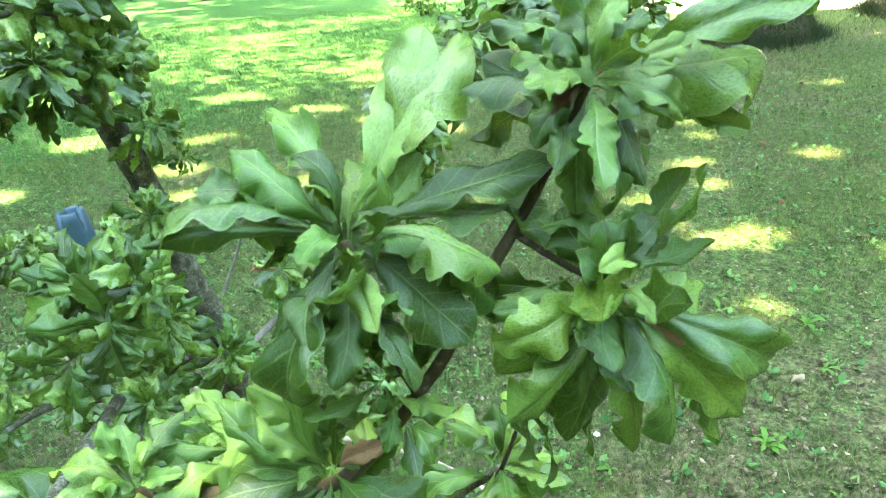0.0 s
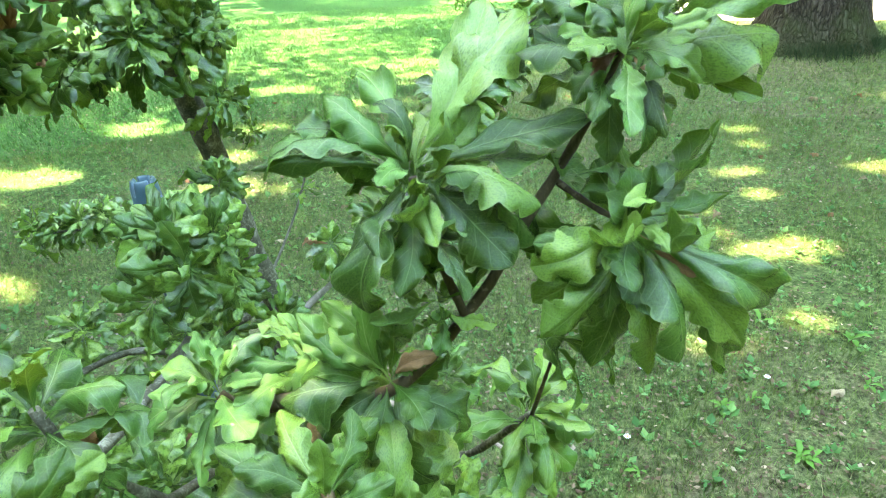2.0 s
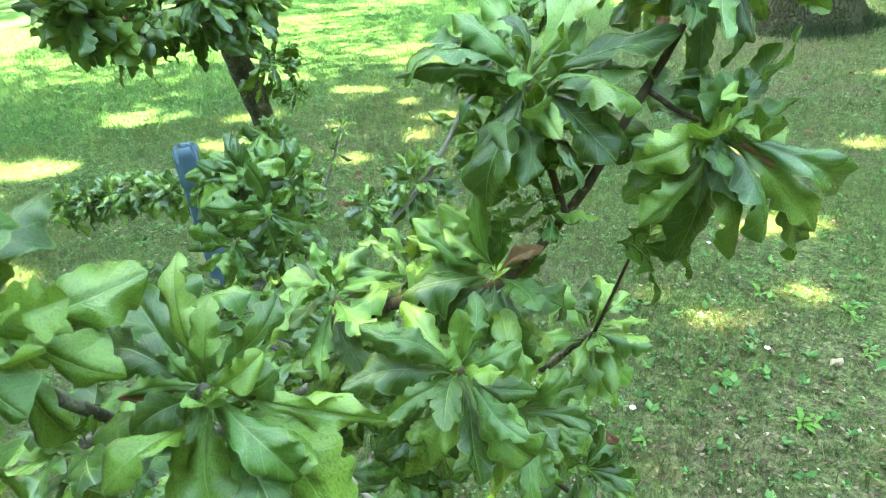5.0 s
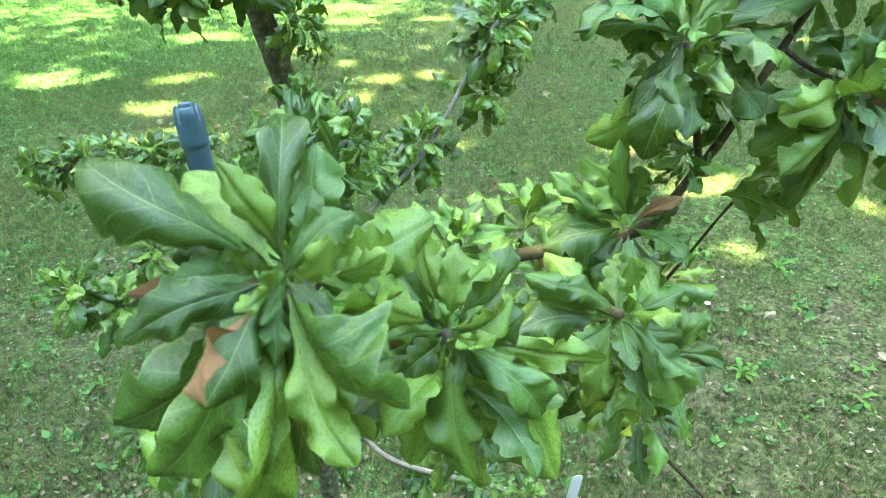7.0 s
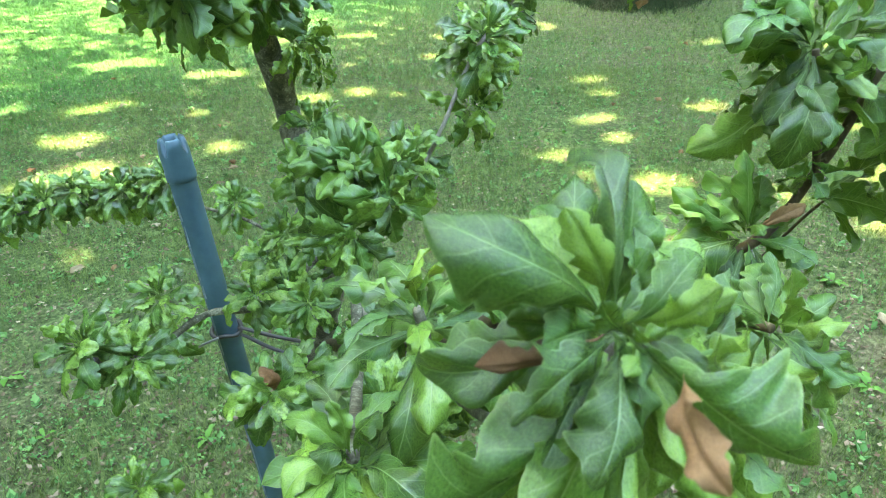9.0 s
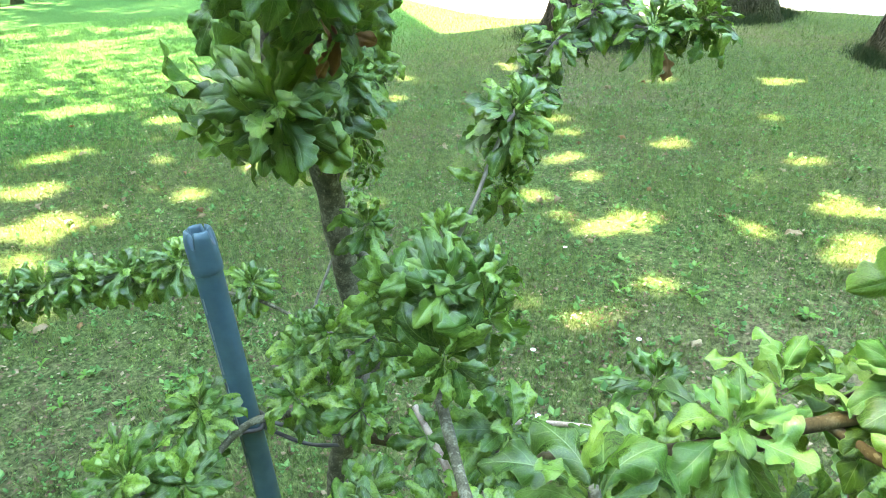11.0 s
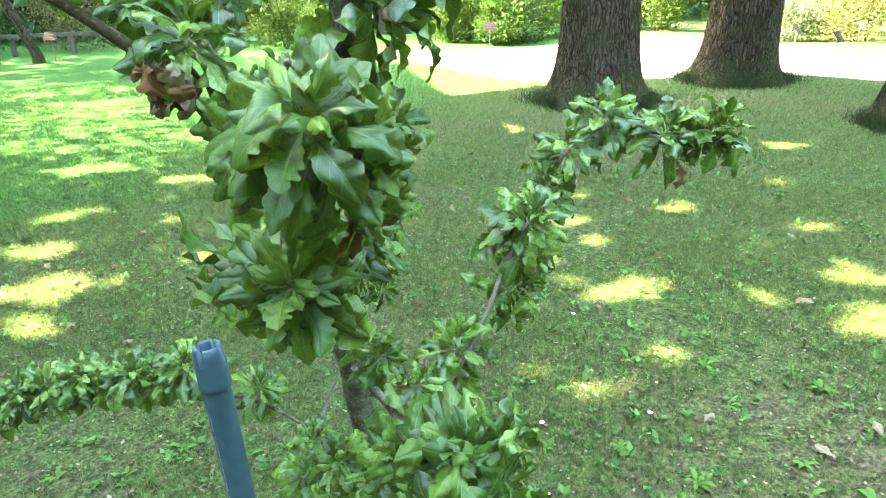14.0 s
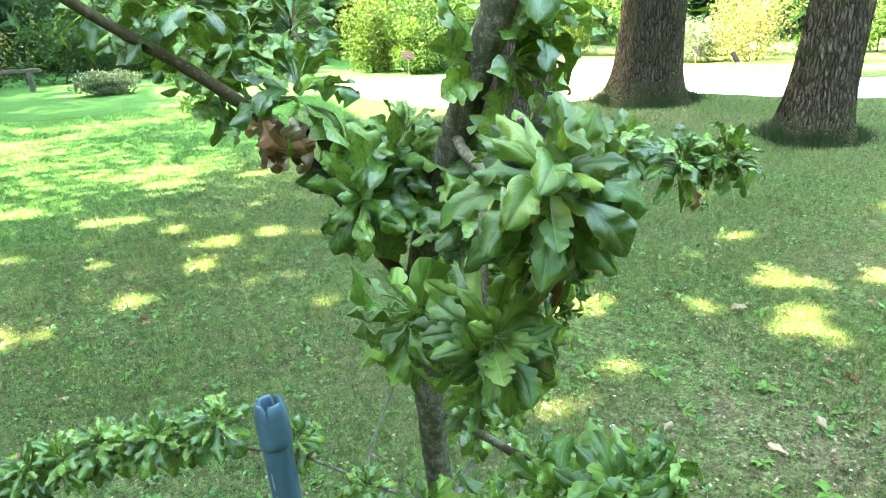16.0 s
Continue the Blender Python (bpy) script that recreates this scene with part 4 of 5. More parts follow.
for k, (node, axis, length, count) in enumerate(FAR):  # each a rosette on its own short spur
    if node[0] > -0.2 and node[1] > 0.58:  # the back limb bears the longest leaves
        length *= 1.28
    if node[0] < -0.40 and node[1] > 0.68:
        length *= 1.12
    if -0.34 < node[0] < -0.18 and node[1] > 0.38 and node[2] > 1.50:  # the fork bears broad leaves
        length *= 1.18
    joined_tuft(node, axis, length, count, sapling, 300 + 5 * k)

# a small orange-brown leaf among the green ones
leaf((0.021, 0.212, 1.248), (0.026, 0.206, 1.243), (0.2, -0.8, 0.5), 0.006, 1, right_limb, 11)

# a brown leaf hanging under the back limb
leaf((0.137, 0.655, 1.420), (0.138, 0.648, 1.388), (0.2, -0.9, 0.2), 0.018, 1, back_limb, 3)

# the bundle of withered leaves where the upper limb forks
for k in range(34):
    rng = np.random.RandomState(700 + k)
    base = Vector((-0.333, 0.449, 1.566)) + Vector((rng.uniform(-0.013, 0.013), rng.uniform(-0.012, 0.006), rng.uniform(-0.012, 0.004)))
    d = Vector((rng.uniform(-0.45, 0.45), rng.uniform(-0.6, 0.1), rng.uniform(-1.2, -0.5))).normalized()
    out = Vector((base.x + 0.333, base.y - 0.452, 0.0)).normalized() + Vector(rng.uniform(-0.7, 0.7, 3))
    leaf(base, base + d * rng.uniform(0.013, 0.024), out, rng.uniform(0.008, 0.014), 1 if k % 3 else 3, upper_limb, rng.randint(0, 999))


# ---- stake and tie ----
def tree_stake(foot, top, r):
    foot, top = Vector(foot), Vector(top)
    ob = thing("tree_stake", "weathered blue-green plastic stake with a notched cap, driven into the lawn", "stake", foot)
    ob.rotation_mode = "QUATERNION"
    ob.rotation_quaternion = (top - foot).to_track_quat("Z", "Y")
    h = (top - foot).length
    sides, rows = 28, 60
    verts, faces = [], []
    for i in range(rows + 1):
        z = -0.12 + (h - 0.036 + 0.12) * i / rows
        for k in range(sides):
            a = 2 * math.pi * k / sides
            rr = r * 0.93 * (1 + 0.035 * math.cos(4 * a) + 0.012 * noise.noise((3 * math.cos(a), 3 * math.sin(a), z * 14)))
            verts.append((rr * math.cos(a), rr * math.sin(a), z))
    for i in range(rows):
        for k in range(sides):
            faces.append((i * sides + k, i * sides + (k + 1) % sides, (i + 1) * sides + (k + 1) % sides, (i + 1) * sides + k))
    part("pole", mesh_of("pole", verts, faces, (stake_mat,)), ob)
    # cap: an outer sleeve with four notches in its open rim
    prof = [(1.0, -0.040), (1.06, -0.039), (1.07, -0.034), (1.04, -0.028), (1.05, -0.012), (1.00, -0.004), (0.90, 0.002), (0.74, 0.0035), (0.60, 0.001), (0.56, -0.006), (0.55, -0.016)]
    verts, faces = [], []
    n = 48
    for q, z in prof:
        for k in range(n):
            a = 2 * math.pi * k / n
            rim = z > -0.011 and q > 0.57
            notch = rim and (k % 12) in (5, 6)
            verts.append((r * q * math.cos(a), r * q * math.sin(a), h + (-0.013 if notch else z)))
    for i in range(len(prof) - 1):
        for k in range(n):
            faces.append((i * n + k, i * n + (k + 1) % n, (i + 1) * n + (k + 1) % n, (i + 1) * n + k))
    o = (len(prof) - 1) * n
    for k in range(1, n - 2, 2):
        faces.append((o, o + k, o + k + 1, o + k + 2))
    part("cap", mesh_of("cap", verts, faces, (stake_mat,)), ob, "notched plastic end cap")
    rng = np.random.RandomState(5)
    z = h - 0.05
    dash = bmesh.new()
    box_bm(dash, (0.0012, 0.0011, 0.026))
    dash = bm_mesh("scuff", dash, stake_scuff)
    while z > 0.55:
        for a in (-2.15, -1.2):
            if rng.uniform() < 0.75:
                s = part("scuff", dash, ob)
                s.matrix_local = Matrix.Rotation(a + rng.uniform(-0.03, 0.03), 4, "Z") @ Matrix.Translation((r * 0.945, 0, z)) @ Matrix.Diagonal((1, 1, rng.uniform(0.6, 1.5), 1))
        z -= rng.uniform(0.016, 0.03)
    return ob


FOOT, TOP = Vector((-0.312, 0.584, 0.0)), Vector((-0.3610, 0.5625, 1.3125))
stake = tree_stake(FOOT, TOP, 0.0136)


def tree_tie():
    ob = thing("tree_tie", "black rubber tie looped round the stake and the stem", "tie", (-0.35, 0.566, 1.087))
    o = Vector(ob.location)
    c = FOOT + (TOP - FOOT) * (1.087 / TOP.z)
    pts = []
    for k in range(9):
        a = 2 * math.pi * k / 8
        pts.append((c.x + 0.0165 * math.cos(a) - o.x, c.y + 0.0165 * math.sin(a) - o.y, c.z + 0.002 * math.sin(3 * a) - o.z, 0.0024))
    part("loop", tube_mesh("loop", pts, rubber_mat, n=4, sides=8), ob)
    s = Vector((-0.252, 0.545, 1.066))
    for dz in (-0.004, 0.005):
        a, b = c + Vector((0.014, -0.006, dz)), s + Vector((0.004, -0.012, dz * 1.4))
        mid = (a + b) / 2 + Vector((0, -0.004, -0.004 + dz))
        part("strap", tube_mesh("strap", [(*(p - o), 0.0021) for p in (a, mid, b)], rubber_mat, n=6, sides=8), ob)
    part("wire", tube_mesh("wire", [(*(c + Vector(q) - o), 0.0014) for q in ((-0.006, -0.018, 0.002), (-0.022, -0.024, 0.000), (-0.040, -0.03, -0.006))], steel_mat, n=5, sides=6), ob, "grey twisted wire end")
    return ob


tree_tie()


# ---- ground ----
def ground_z(x, y):
    """Level lawn with faint swells and low mounds round the old oaks."""
    z = 0.02 * noise.noise((x * 0.35, y * 0.35, 0.0)) + 0.008 * noise.noise((x * 1.7, y * 1.7, 3.0))
    for tx, ty, r in OAKS:
        d = math.hypot(x - tx, y - ty) / r
        z += 0.03 * math.exp(-((d / 1.9) ** 2))
    return z


OAKS = [(3.83, 8.70, 0.48), (6.77, 9.80, 0.49), (6.31, 5.92, 0.295)]
xs = sorted({*np.round(np.arange(-9, 13.01, 0.22), 3), *(-3000.0, -600.0, -150.0, -60.0, -30.0, -18.0, -12.0, 16.0, 22.0, 34.0, 60.0, 150.0, 600.0, 3000.0)})
ys = sorted({*np.round(np.arange(-3, 14.01, 0.22), 3), *(-3000.0, -600.0, -150.0, -60.0, -30.0, -15.0, -7.0, 17.0, 21.0, 27.0, 36.0, 60.0, 150.0, 600.0, 3000.0)})
gv = [(x, y, ground_z(x, y)) for y in ys for x in xs]
nx = len(xs)
gf = [(j * nx + i, j * nx + i + 1, (j + 1) * nx + i + 1, (j + 1) * nx + i) for j in range(len(ys) - 1) for i in range(nx - 1)]
ground = tagged(new("ground", mesh_of("ground", gv, gf, (lawn_mat,))), "mown green lawn with bare patches under trees", "lawn", kind="structure")

# pale gravel path behind the old oaks
NEAR_EDGE = [(2.2, 17.0), (2.7, 13.9), (3.0, 12.5), (3.6, 11.2), (5.6, 10.75), (8.0, 10.05), (8.75, 8.9), (9.7, 7.8), (13.0, 5.2), (19.5, 0.8)]
FAR_EDGE = [(2.3, 17.3), (3.5, 17.5), (4.2, 17.4), (5.2, 17.2), (9.5, 17.6), (11.2, 14.0), (11.45, 11.8), (12.1, 9.8), (16.5, 7.4), (23.0, 3.5)]
pv, pf = [], []
STEPS = 160
for i in range(STEPS + 1):
    t = i / STEPS * (len(NEAR_EDGE) - 1)
    k, fr = min(int(t), len(NEAR_EDGE) - 2), t - min(int(t), len(NEAR_EDGE) - 2)
    a = Vector(NEAR_EDGE[k]).lerp(Vector(NEAR_EDGE[k + 1]), fr)
    b = Vector(FAR_EDGE[k]).lerp(Vector(FAR_EDGE[k + 1]), fr)
    for j in range(7):
        q = a.lerp(b, j / 6) + Vector((0, 0.22 * noise.noise((t * 3.3, j * 0.2, 8.0)) * (1 if j in (0, 6) else 0)))
        pv.append((q.x, q.y, ground_z(q.x, q.y) + 0.010))
for i in range(STEPS):
    for j in range(6):
        pf.append((i * 7 + j, (i + 1) * 7 + j, (i + 1) * 7 + j + 1, i * 7 + j + 1))
tagged(new("path", mesh_of("path", pv, pf, (gravel_mat,))), "pale gravel path lying in full sun", "path", kind="structure")


def blades(name, pts, h0, h1, w0, w1, mat, label, category, seed, lean=0.5):
    rng = np.random.RandomState(seed)
    n = len(pts)
    h = rng.uniform(h0, h1, n)
    w = rng.uniform(w0, w1, n)
    a = rng.uniform(0, 2 * math.pi, n)
    b = rng.uniform(0, 2 * math.pi, n)
    l = rng.uniform(0.1, lean, n) * h
    side = np.stack([np.cos(a) * w / 2, np.sin(a) * w / 2, np.zeros(n)], 1)
    top = np.stack([np.cos(b) * l, np.sin(b) * l, h], 1)
    v = np.stack([pts - side, pts + side, pts + top], 1).reshape(-1, 3)
    f = np.arange(3 * n).reshape(-1, 3)
    return tagged(new(name, mesh_of(name, v, f, (mat,), smooth=False)), label, category, kind="stuff")


def scatter(n, lo, hi, a0, a1, seed, power=1.0, centre=(-0.2, 0.0)):
    """Points on the lawn in a fan from lo to hi metres round the sapling's side, denser nearby."""
    rng = np.random.RandomState(seed)
    r = lo + (hi - lo) * rng.uniform(0, 1, n) ** power
    a = np.radians(rng.uniform(a0, a1, n))
    x, y = centre[0] + r * np.sin(a), centre[1] + r * np.cos(a)
    z = np.array([ground_z(px, py) for px, py in zip(x, y)])
    return np.stack([x, y, z - 0.002], 1)


near = scatter(330000, 0.5, 6.0, -50, 62, 11, 0.80)
thin = np.array([noise.noise((p[0] * 1.1, p[1] * 1.1, 5.0)) + 0.6 * noise.noise((p[0] * 4, p[1] * 4, 9.0)) for p in near])
for cx, cy, r in BARE:
    thin -= 0.30 * np.clip(1 - np.hypot(near[:, 0] - cx, near[:, 1] - cy) / r, 0, 1)
near = near[thin + np.random.RandomState(2).uniform(-0.5, 0.5, len(near)) > -0.28]
blades("grass", near, 0.012, 0.048, 0.0016, 0.0042, grass_mat, "short mown grass blades", "grass", 12, 0.9)
far = scatter(150000, 5.6, 15.0, -48, 62, 13, 0.9)
lush = far[:, 1] - 1.2 * far[:, 0] + np.random.RandomState(4).uniform(-2.0, 2.0, len(far)) > 7.8
blades("grass", far[~lush], 0.02, 0.055, 0.004, 0.009, grass_mat, "short mown grass blades", "grass", 14, 0.9)
blades("grass", far[lush], 0.02, 0.055, 0.004, 0.009, lush_grass_mat, "fresh bright green lawn grass in the open", "grass", 24, 0.9)
round_about = scatter(90000, 0.3, 9.0, 62, 310, 19, 0.8)
blades("grass", round_about, 0.015, 0.05, 0.003, 0.007, grass_mat, "short mown grass blades", "grass", 20, 0.9)


def leaflets(name, pts, size, mat, label, category, seed, per=1, flat=0.5):
    rng = np.random.RandomState(seed)
    pts = np.repeat(pts, per, 0)
    n = len(pts)
    a = rng.uniform(0, 2 * math.pi, n)
    tilt = rng.uniform(0.05, flat, n)
    s = rng.uniform(size[0], size[1], n)
    d = np.stack([np.cos(a) * np.cos(tilt), np.sin(a) * np.cos(tilt), np.sin(tilt)], 1) * s[:, None]
    o = np.stack([-np.sin(a), np.cos(a), np.zeros(n)], 1) * s[:, None] * 0.36
    base = pts + np.stack([np.zeros(n), np.zeros(n), rng.uniform(0.006, 0.03, n)], 1)
    drop = np.array([0, 0, 1.0]) * (s * 0.12)[:, None]
    v = np.stack([base, base + d * 0.55 + o - drop, base + d, base + d * 0.55 - o - drop], 1).reshape(-1, 3)
    f = np.arange(4 * n).reshape(-1, 4)
    return tagged(new(name, mesh_of(name, v, f, (mat,), smooth=False)), label, category, kind="stuff")


cl = scatter(60000, 0.7, 7.0, -50, 60, 15, 0.8)
lush = np.array([noise.noise((p[0] * 0.8, p[1] * 0.8, 15.0)) + 0.6 * noise.noise((p[0] * 2.7, p[1] * 2.7, 19.0)) for p in cl])
keep = lush + np.random.RandomState(3).uniform(-0.75, 0.75, len(cl)) > 0.28
leaflets("clover", cl[keep][::2], (0.007, 0.018), clover_mat, "low patches of clover and small weeds", "weeds", 16, 3, 0.9)
ros = scatter(1200, 0.9, 7.0, -50, 60, 17, 0.75)
leaflets("plantain", ros, (0.016, 0.042), clover_mat, "broad-leaved lawn weeds in rosettes", "weeds", 18, 5, 1.0)
bits = scatter(36000, 0.7, 9.0, -50, 60, 21, 0.85)
leaflets("leaf_litter", bits, (0.007, 0.024), litter_mat, "scattered straw and crumbled brown leaf litter", "litter", 22, 1, 0.5)


# ---- weeds that stand out in the lawn ----
def lawn_weed(x, y, size, seed):
    """A flat rosette of long toothed leaves."""
    ob = thing("lawn_weed", "broad-leaved weed rosette growing in mown grass", "weed", (x, y, ground_z(x, y)), "weeds in the lawn")
    rng = np.random.RandomState(seed)
    count = rng.randint(3, 7)
    for k in range(count):
        a = 2 * math.pi * k / count + rng.uniform(-0.9, 0.9)
        rise, ln = rng.uniform(0.3, 1.3), size * rng.uniform(0.5, 1.15)
        verts, faces = [], []
        for i in range(7):
            t = i / 6
            w = ln * 0.13 * (0.25 + math.sin(math.pi * min(1, t * 0.86 + 0.06)) * (0.9 + 0.25 * (-1) ** i)) * (1 if i < 6 else 0.2)
            h = ln * (rise * t - 0.75 * rise * t * t) + 0.006
            for s, lift in ((-1, 0.3), (0, 0), (1, 0.3)):
                d = ln * t * 0.9
                verts.append((d * math.cos(a) - s * w * math.sin(a), d * math.sin(a) + s * w * math.cos(a), h + lift * w))
            if i:
                o = 3 * i
                faces += [(o - 3, o - 2, o + 1, o), (o - 2, o - 1, o + 2, o + 1)]
        part("leaf", mesh_of("leaf", verts, faces, (weed_mat,)), ob)
    return ob


rng = np.random.RandomState(41)
WEEDS = [(-0.86, 2.17), (-1.20, 2.35), (-1.24, 2.16), (-1.00, 2.06), (0.76, 1.80), (1.33, 1.56), (0.96, 1.57), (0.87, 1.85), (1.12, 2.67), (1.07, 2.35), (1.87, 1.68), (1.29, 1.93), (1.71, 2.09), (-1.39, 2.46), (-0.73, 1.55), (1.41, 1.34), (1.03, 1.35), (0.93, 1.59), (0.92, 1.57), (0.75, 1.80)]
WEEDS += [(rng.uniform(-1.6, 2.6), rng.uniform(1.3, 4.2)) for _ in range(34)]
for k, (x, y) in enumerate(WEEDS):
    lawn_weed(x, y, rng.uniform(0.035, 0.075), 1500 + k)


# ---- old oaks ----
def old_oak(x, y, r, lean, label, seed, height=9.0):
    ob = thing("oak_tree", label, "tree", (x, y, 0), "old oaks on the lawn")
    sides, rows = 260, 230
    verts, faces = [], []
    top = 4.2
    for i in range(rows + 1):
        t = i / rows
        z = -0.15 + (top + 0.15) * t ** 1.35
        flare = 1 + 0.55 * math.exp(-max(z, 0) / 0.30) + 0.10 * math.exp(-max(z, 0) / 1.2) - 0.02 * z
        for k in range(sides):
            a = 2 * math.pi * k / sides
            ca, sa = math.cos(a), math.sin(a)
            root = 1 + 0.13 * math.exp(-max(z, 0) / 0.45) * math.sin(5 * a + seed) + 0.05 * math.sin(3 * a + seed * 2)
            warp = 0.9 * noise.noise((ca * 3, sa * 3, z * 1.6 + seed))
            turn = 26 * r / 0.56
            ridge = min(abs(noise.noise((ca * turn + warp, sa * turn + warp, z * 3.0 + seed * 3))), 0.16) / 0.16
            fine = noise.noise((ca * 34 + warp, sa * 34, z * 9.0 + seed))
            rr = r * flare * root * 0.985 + 0.012 + 0.024 * ridge ** 0.6 + 0.007 * fine
            verts.append((rr * ca + lean[0] * max(z, 0), rr * sa + lean[1] * max(z, 0), z))
    for i in range(rows):
        for k in range(sides):
            faces.append((i * sides + k, i * sides + (k + 1) % sides, (i + 1) * sides + (k + 1) % sides, (i + 1) * sides + k))
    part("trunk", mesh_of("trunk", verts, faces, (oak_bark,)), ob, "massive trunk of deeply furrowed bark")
    c = Vector((lean[0] * top, lean[1] * top, top))
    for q in range(6):
        a = q * 1.05 + seed
        d = Vector((math.cos(a), math.sin(a), 0))
        pts = [(*(c + Vector((0, 0, -0.6))), r * 0.6), (*(c + d * 1.0 + Vector((0, 0, 1.2))), r * 0.42), (*(c + d * 3.2 + Vector((0, 0, 3.6))), r * 0.26), (*(c + d * 6.0 + Vector((0, 0, 6.0))), r * 0.10)]
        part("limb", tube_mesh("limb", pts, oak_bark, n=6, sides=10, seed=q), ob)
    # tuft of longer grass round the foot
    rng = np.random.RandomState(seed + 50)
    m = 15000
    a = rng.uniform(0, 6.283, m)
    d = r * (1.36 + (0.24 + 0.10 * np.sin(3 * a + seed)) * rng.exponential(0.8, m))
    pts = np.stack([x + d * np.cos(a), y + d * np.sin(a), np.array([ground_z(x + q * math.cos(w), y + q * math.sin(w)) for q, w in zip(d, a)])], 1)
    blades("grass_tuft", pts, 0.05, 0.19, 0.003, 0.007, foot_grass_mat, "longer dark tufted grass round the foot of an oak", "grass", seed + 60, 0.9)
    return ob


oak_main = old_oak(*OAKS[0], (0.0, 0.02), "massive old oak with deeply furrowed grey-brown bark", 1)
oak_path = old_oak(*OAKS[1], (0.04, 0.0), "massive old oak with a flared mossy foot beside the path", 2)
oak_lean = old_oak(*OAKS[2], (0.12, 0.0), "leaning old oak with dark furrowed bark", 3)

# the oaks' shared crown, out of view, with the gaps that let the sun through to the lawn
KX, KY = SUN.x / SUN.z, SUN.y / SUN.z
GAPS = [  # where the sun comes down on the lawn: x, y, half-length, half-width
    (1.55, 4.13, 0.20, 0.10), (1.55, 3.74, 0.13, 0.09), (1.10, 3.54, 0.14, 0.09), (1.17, 3.22, 0.13, 0.10), (1.46, 3.04, 0.26, 0.13),
    (1.23, 2.37, 0.14, 0.09), (2.40, 4.28, 0.22, 0.09), (2.70, 2.88, 0.20, 0.12), (2.92, 2.76, 0.10, 0.10), (2.42, 2.34, 0.26, 0.17),
    (3.11, 3.62, 0.14, 0.09), (0.80, 2.24, 0.20, 0.08), (0.64, 2.36, 0.14, 0.08), (-0.17, 4.79, 0.10, 0.08),
    (-0.72, 5.76, 0.14, 0.12), (-0.42, 5.22, 0.16, 0.13), (-0.04, 5.33, 0.16, 0.13), (-0.57, 4.70, 0.16, 0.13), (-0.98, 4.21, 0.15, 0.10),
    (-2.15, 5.42, 0.26, 0.14), (-1.85, 3.95, 0.40, 0.16), (-1.74, 3.50, 0.14, 0.10), (-2.10, 4.68, 0.24, 0.14), (-2.5, 2.65, 0.2, 0.14),
]
GAPS2 = [
    (4.45, 5.65, 0.24, 0.14), (3.44, 6.15, 0.22, 0.12), (2.2, 7.4, 0.10, 0.28), (0.75, 6.4, 0.14, 0.08), (-1.3, 6.3, 0.35, 0.14), (-3.4, 4.3, 0.40, 0.20), (-3.2, 5.6, 0.4, 0.2),
    (1.9, 5.2, 0.16, 0.09), (3.6, 4.6, 0.14, 0.08), (4.6, 3.6, 0.2, 0.1), (5.2, 8.4, 0.2, 0.12), (1.0, 7.2, 0.16, 0.1), (0.1, 7.6, 0.3, 0.12), (-0.9, 7.6, 0.4, 0.14), (-2.2, 7.0, 0.5, 0.16),
    (2.05, 2.75, 0.12, 0.10), (2.55, 3.4, 0.10, 0.08), (1.85, 4.7, 0.10, 0.12), (-1.3, 5.1, 0.10, 0.08), (-1.5, 2.9, 0.09, 0.07), (3.3, 2.6, 0.16, 0.14),
]


def sunlit(gx, gy, pad):
    ragged = 1.3 * noise.noise((gx * 4.5, gy * 5.5, 6.0)) + 0.9 * noise.noise((gx * 13, gy * 14, 1.0))
    for x, y, a, b in GAPS + GAPS2:
        if ((gx - x) / (a + pad)) ** 2 + ((gy - y) / (b * 1.25 + pad)) ** 2 + ragged < 1:
            return True
    return False


rng = np.random.RandomState(31)
cv = []
COUNT = 118000
while len(cv) < COUNT * 4:
    gx, gy = rng.uniform(-7.0, 11.0), rng.uniform(-1.6, 16.5)
    if len(cv) < 9000 * 4:  # extra unseen leaves that keep the sun off the young oak
        gx, gy = rng.uniform(-0.6, 1.9), rng.uniform(-1.3, 0.9)
    edge = (10.6 if gx > 2.0 else 15.5) - 0.05 * max(gx, 0) - (0.5 * (gx - 9.0) if gx > 9.0 else 0)
    if gy > edge + 0.8 * noise.noise((gx * 0.7, gy * 0.7, 2.0)):
        continue
    open_left = max(0.0, min(1.0, (gy - 5.6) / 2.5)) * max(0.0, min(1.0, (1.8 - gx) / 2.5))
    if rng.uniform() < min(0.94, open_left * (0.66 + 0.6 * noise.noise((gx * 0.5, gy * 1.1, 4.0)))):
        continue
    if rng.uniform() < (0.36 + 0.16 * max(0.0, min(1.0, (gy - 5.0) / 3.0))) * max(0.0, min(1.0, (1.6 - gx) / 0.8)) * max(0.0, min(1.0, (gy - 2.6) / 0.8)):
        continue
    # patches left out here so open sky reflects in the sapling's leaves
    if gx > 1.4 * max(gy, 0) + 1.9 and noise.noise((gx * 0.9, gy * 0.9, 7.0)) > -0.05:
        continue
    if sunlit(gx, gy, 0.005):
        continue
    # mostly opened here so sun reaches the sapling's front tufts
    if ((gx - 0.87) / 0.20) ** 2 + ((gy + 0.43) / 0.085) ** 2 < 1 and rng.uniform() > 0.12:
        continue
    z = rng.uniform(8.5, 11.5)
    c = Vector((gx + KX * z, gy + KY * z, z))
    s = rng.uniform(0.07, 0.12)
    m = Euler(rng.uniform(-0.7, 0.7, 3)).to_matrix() @ Matrix.Rotation(rng.uniform(0, 6.28), 3, "Z")
    cv += [c + m @ Vector(q) for q in ((-1.0 * s, -0.15 * s, 0), (0, -0.75 * s, 0.1 * s), (1.0 * s, 0.1 * s, 0), (0.1 * s, 0.75 * s, -0.1 * s))]
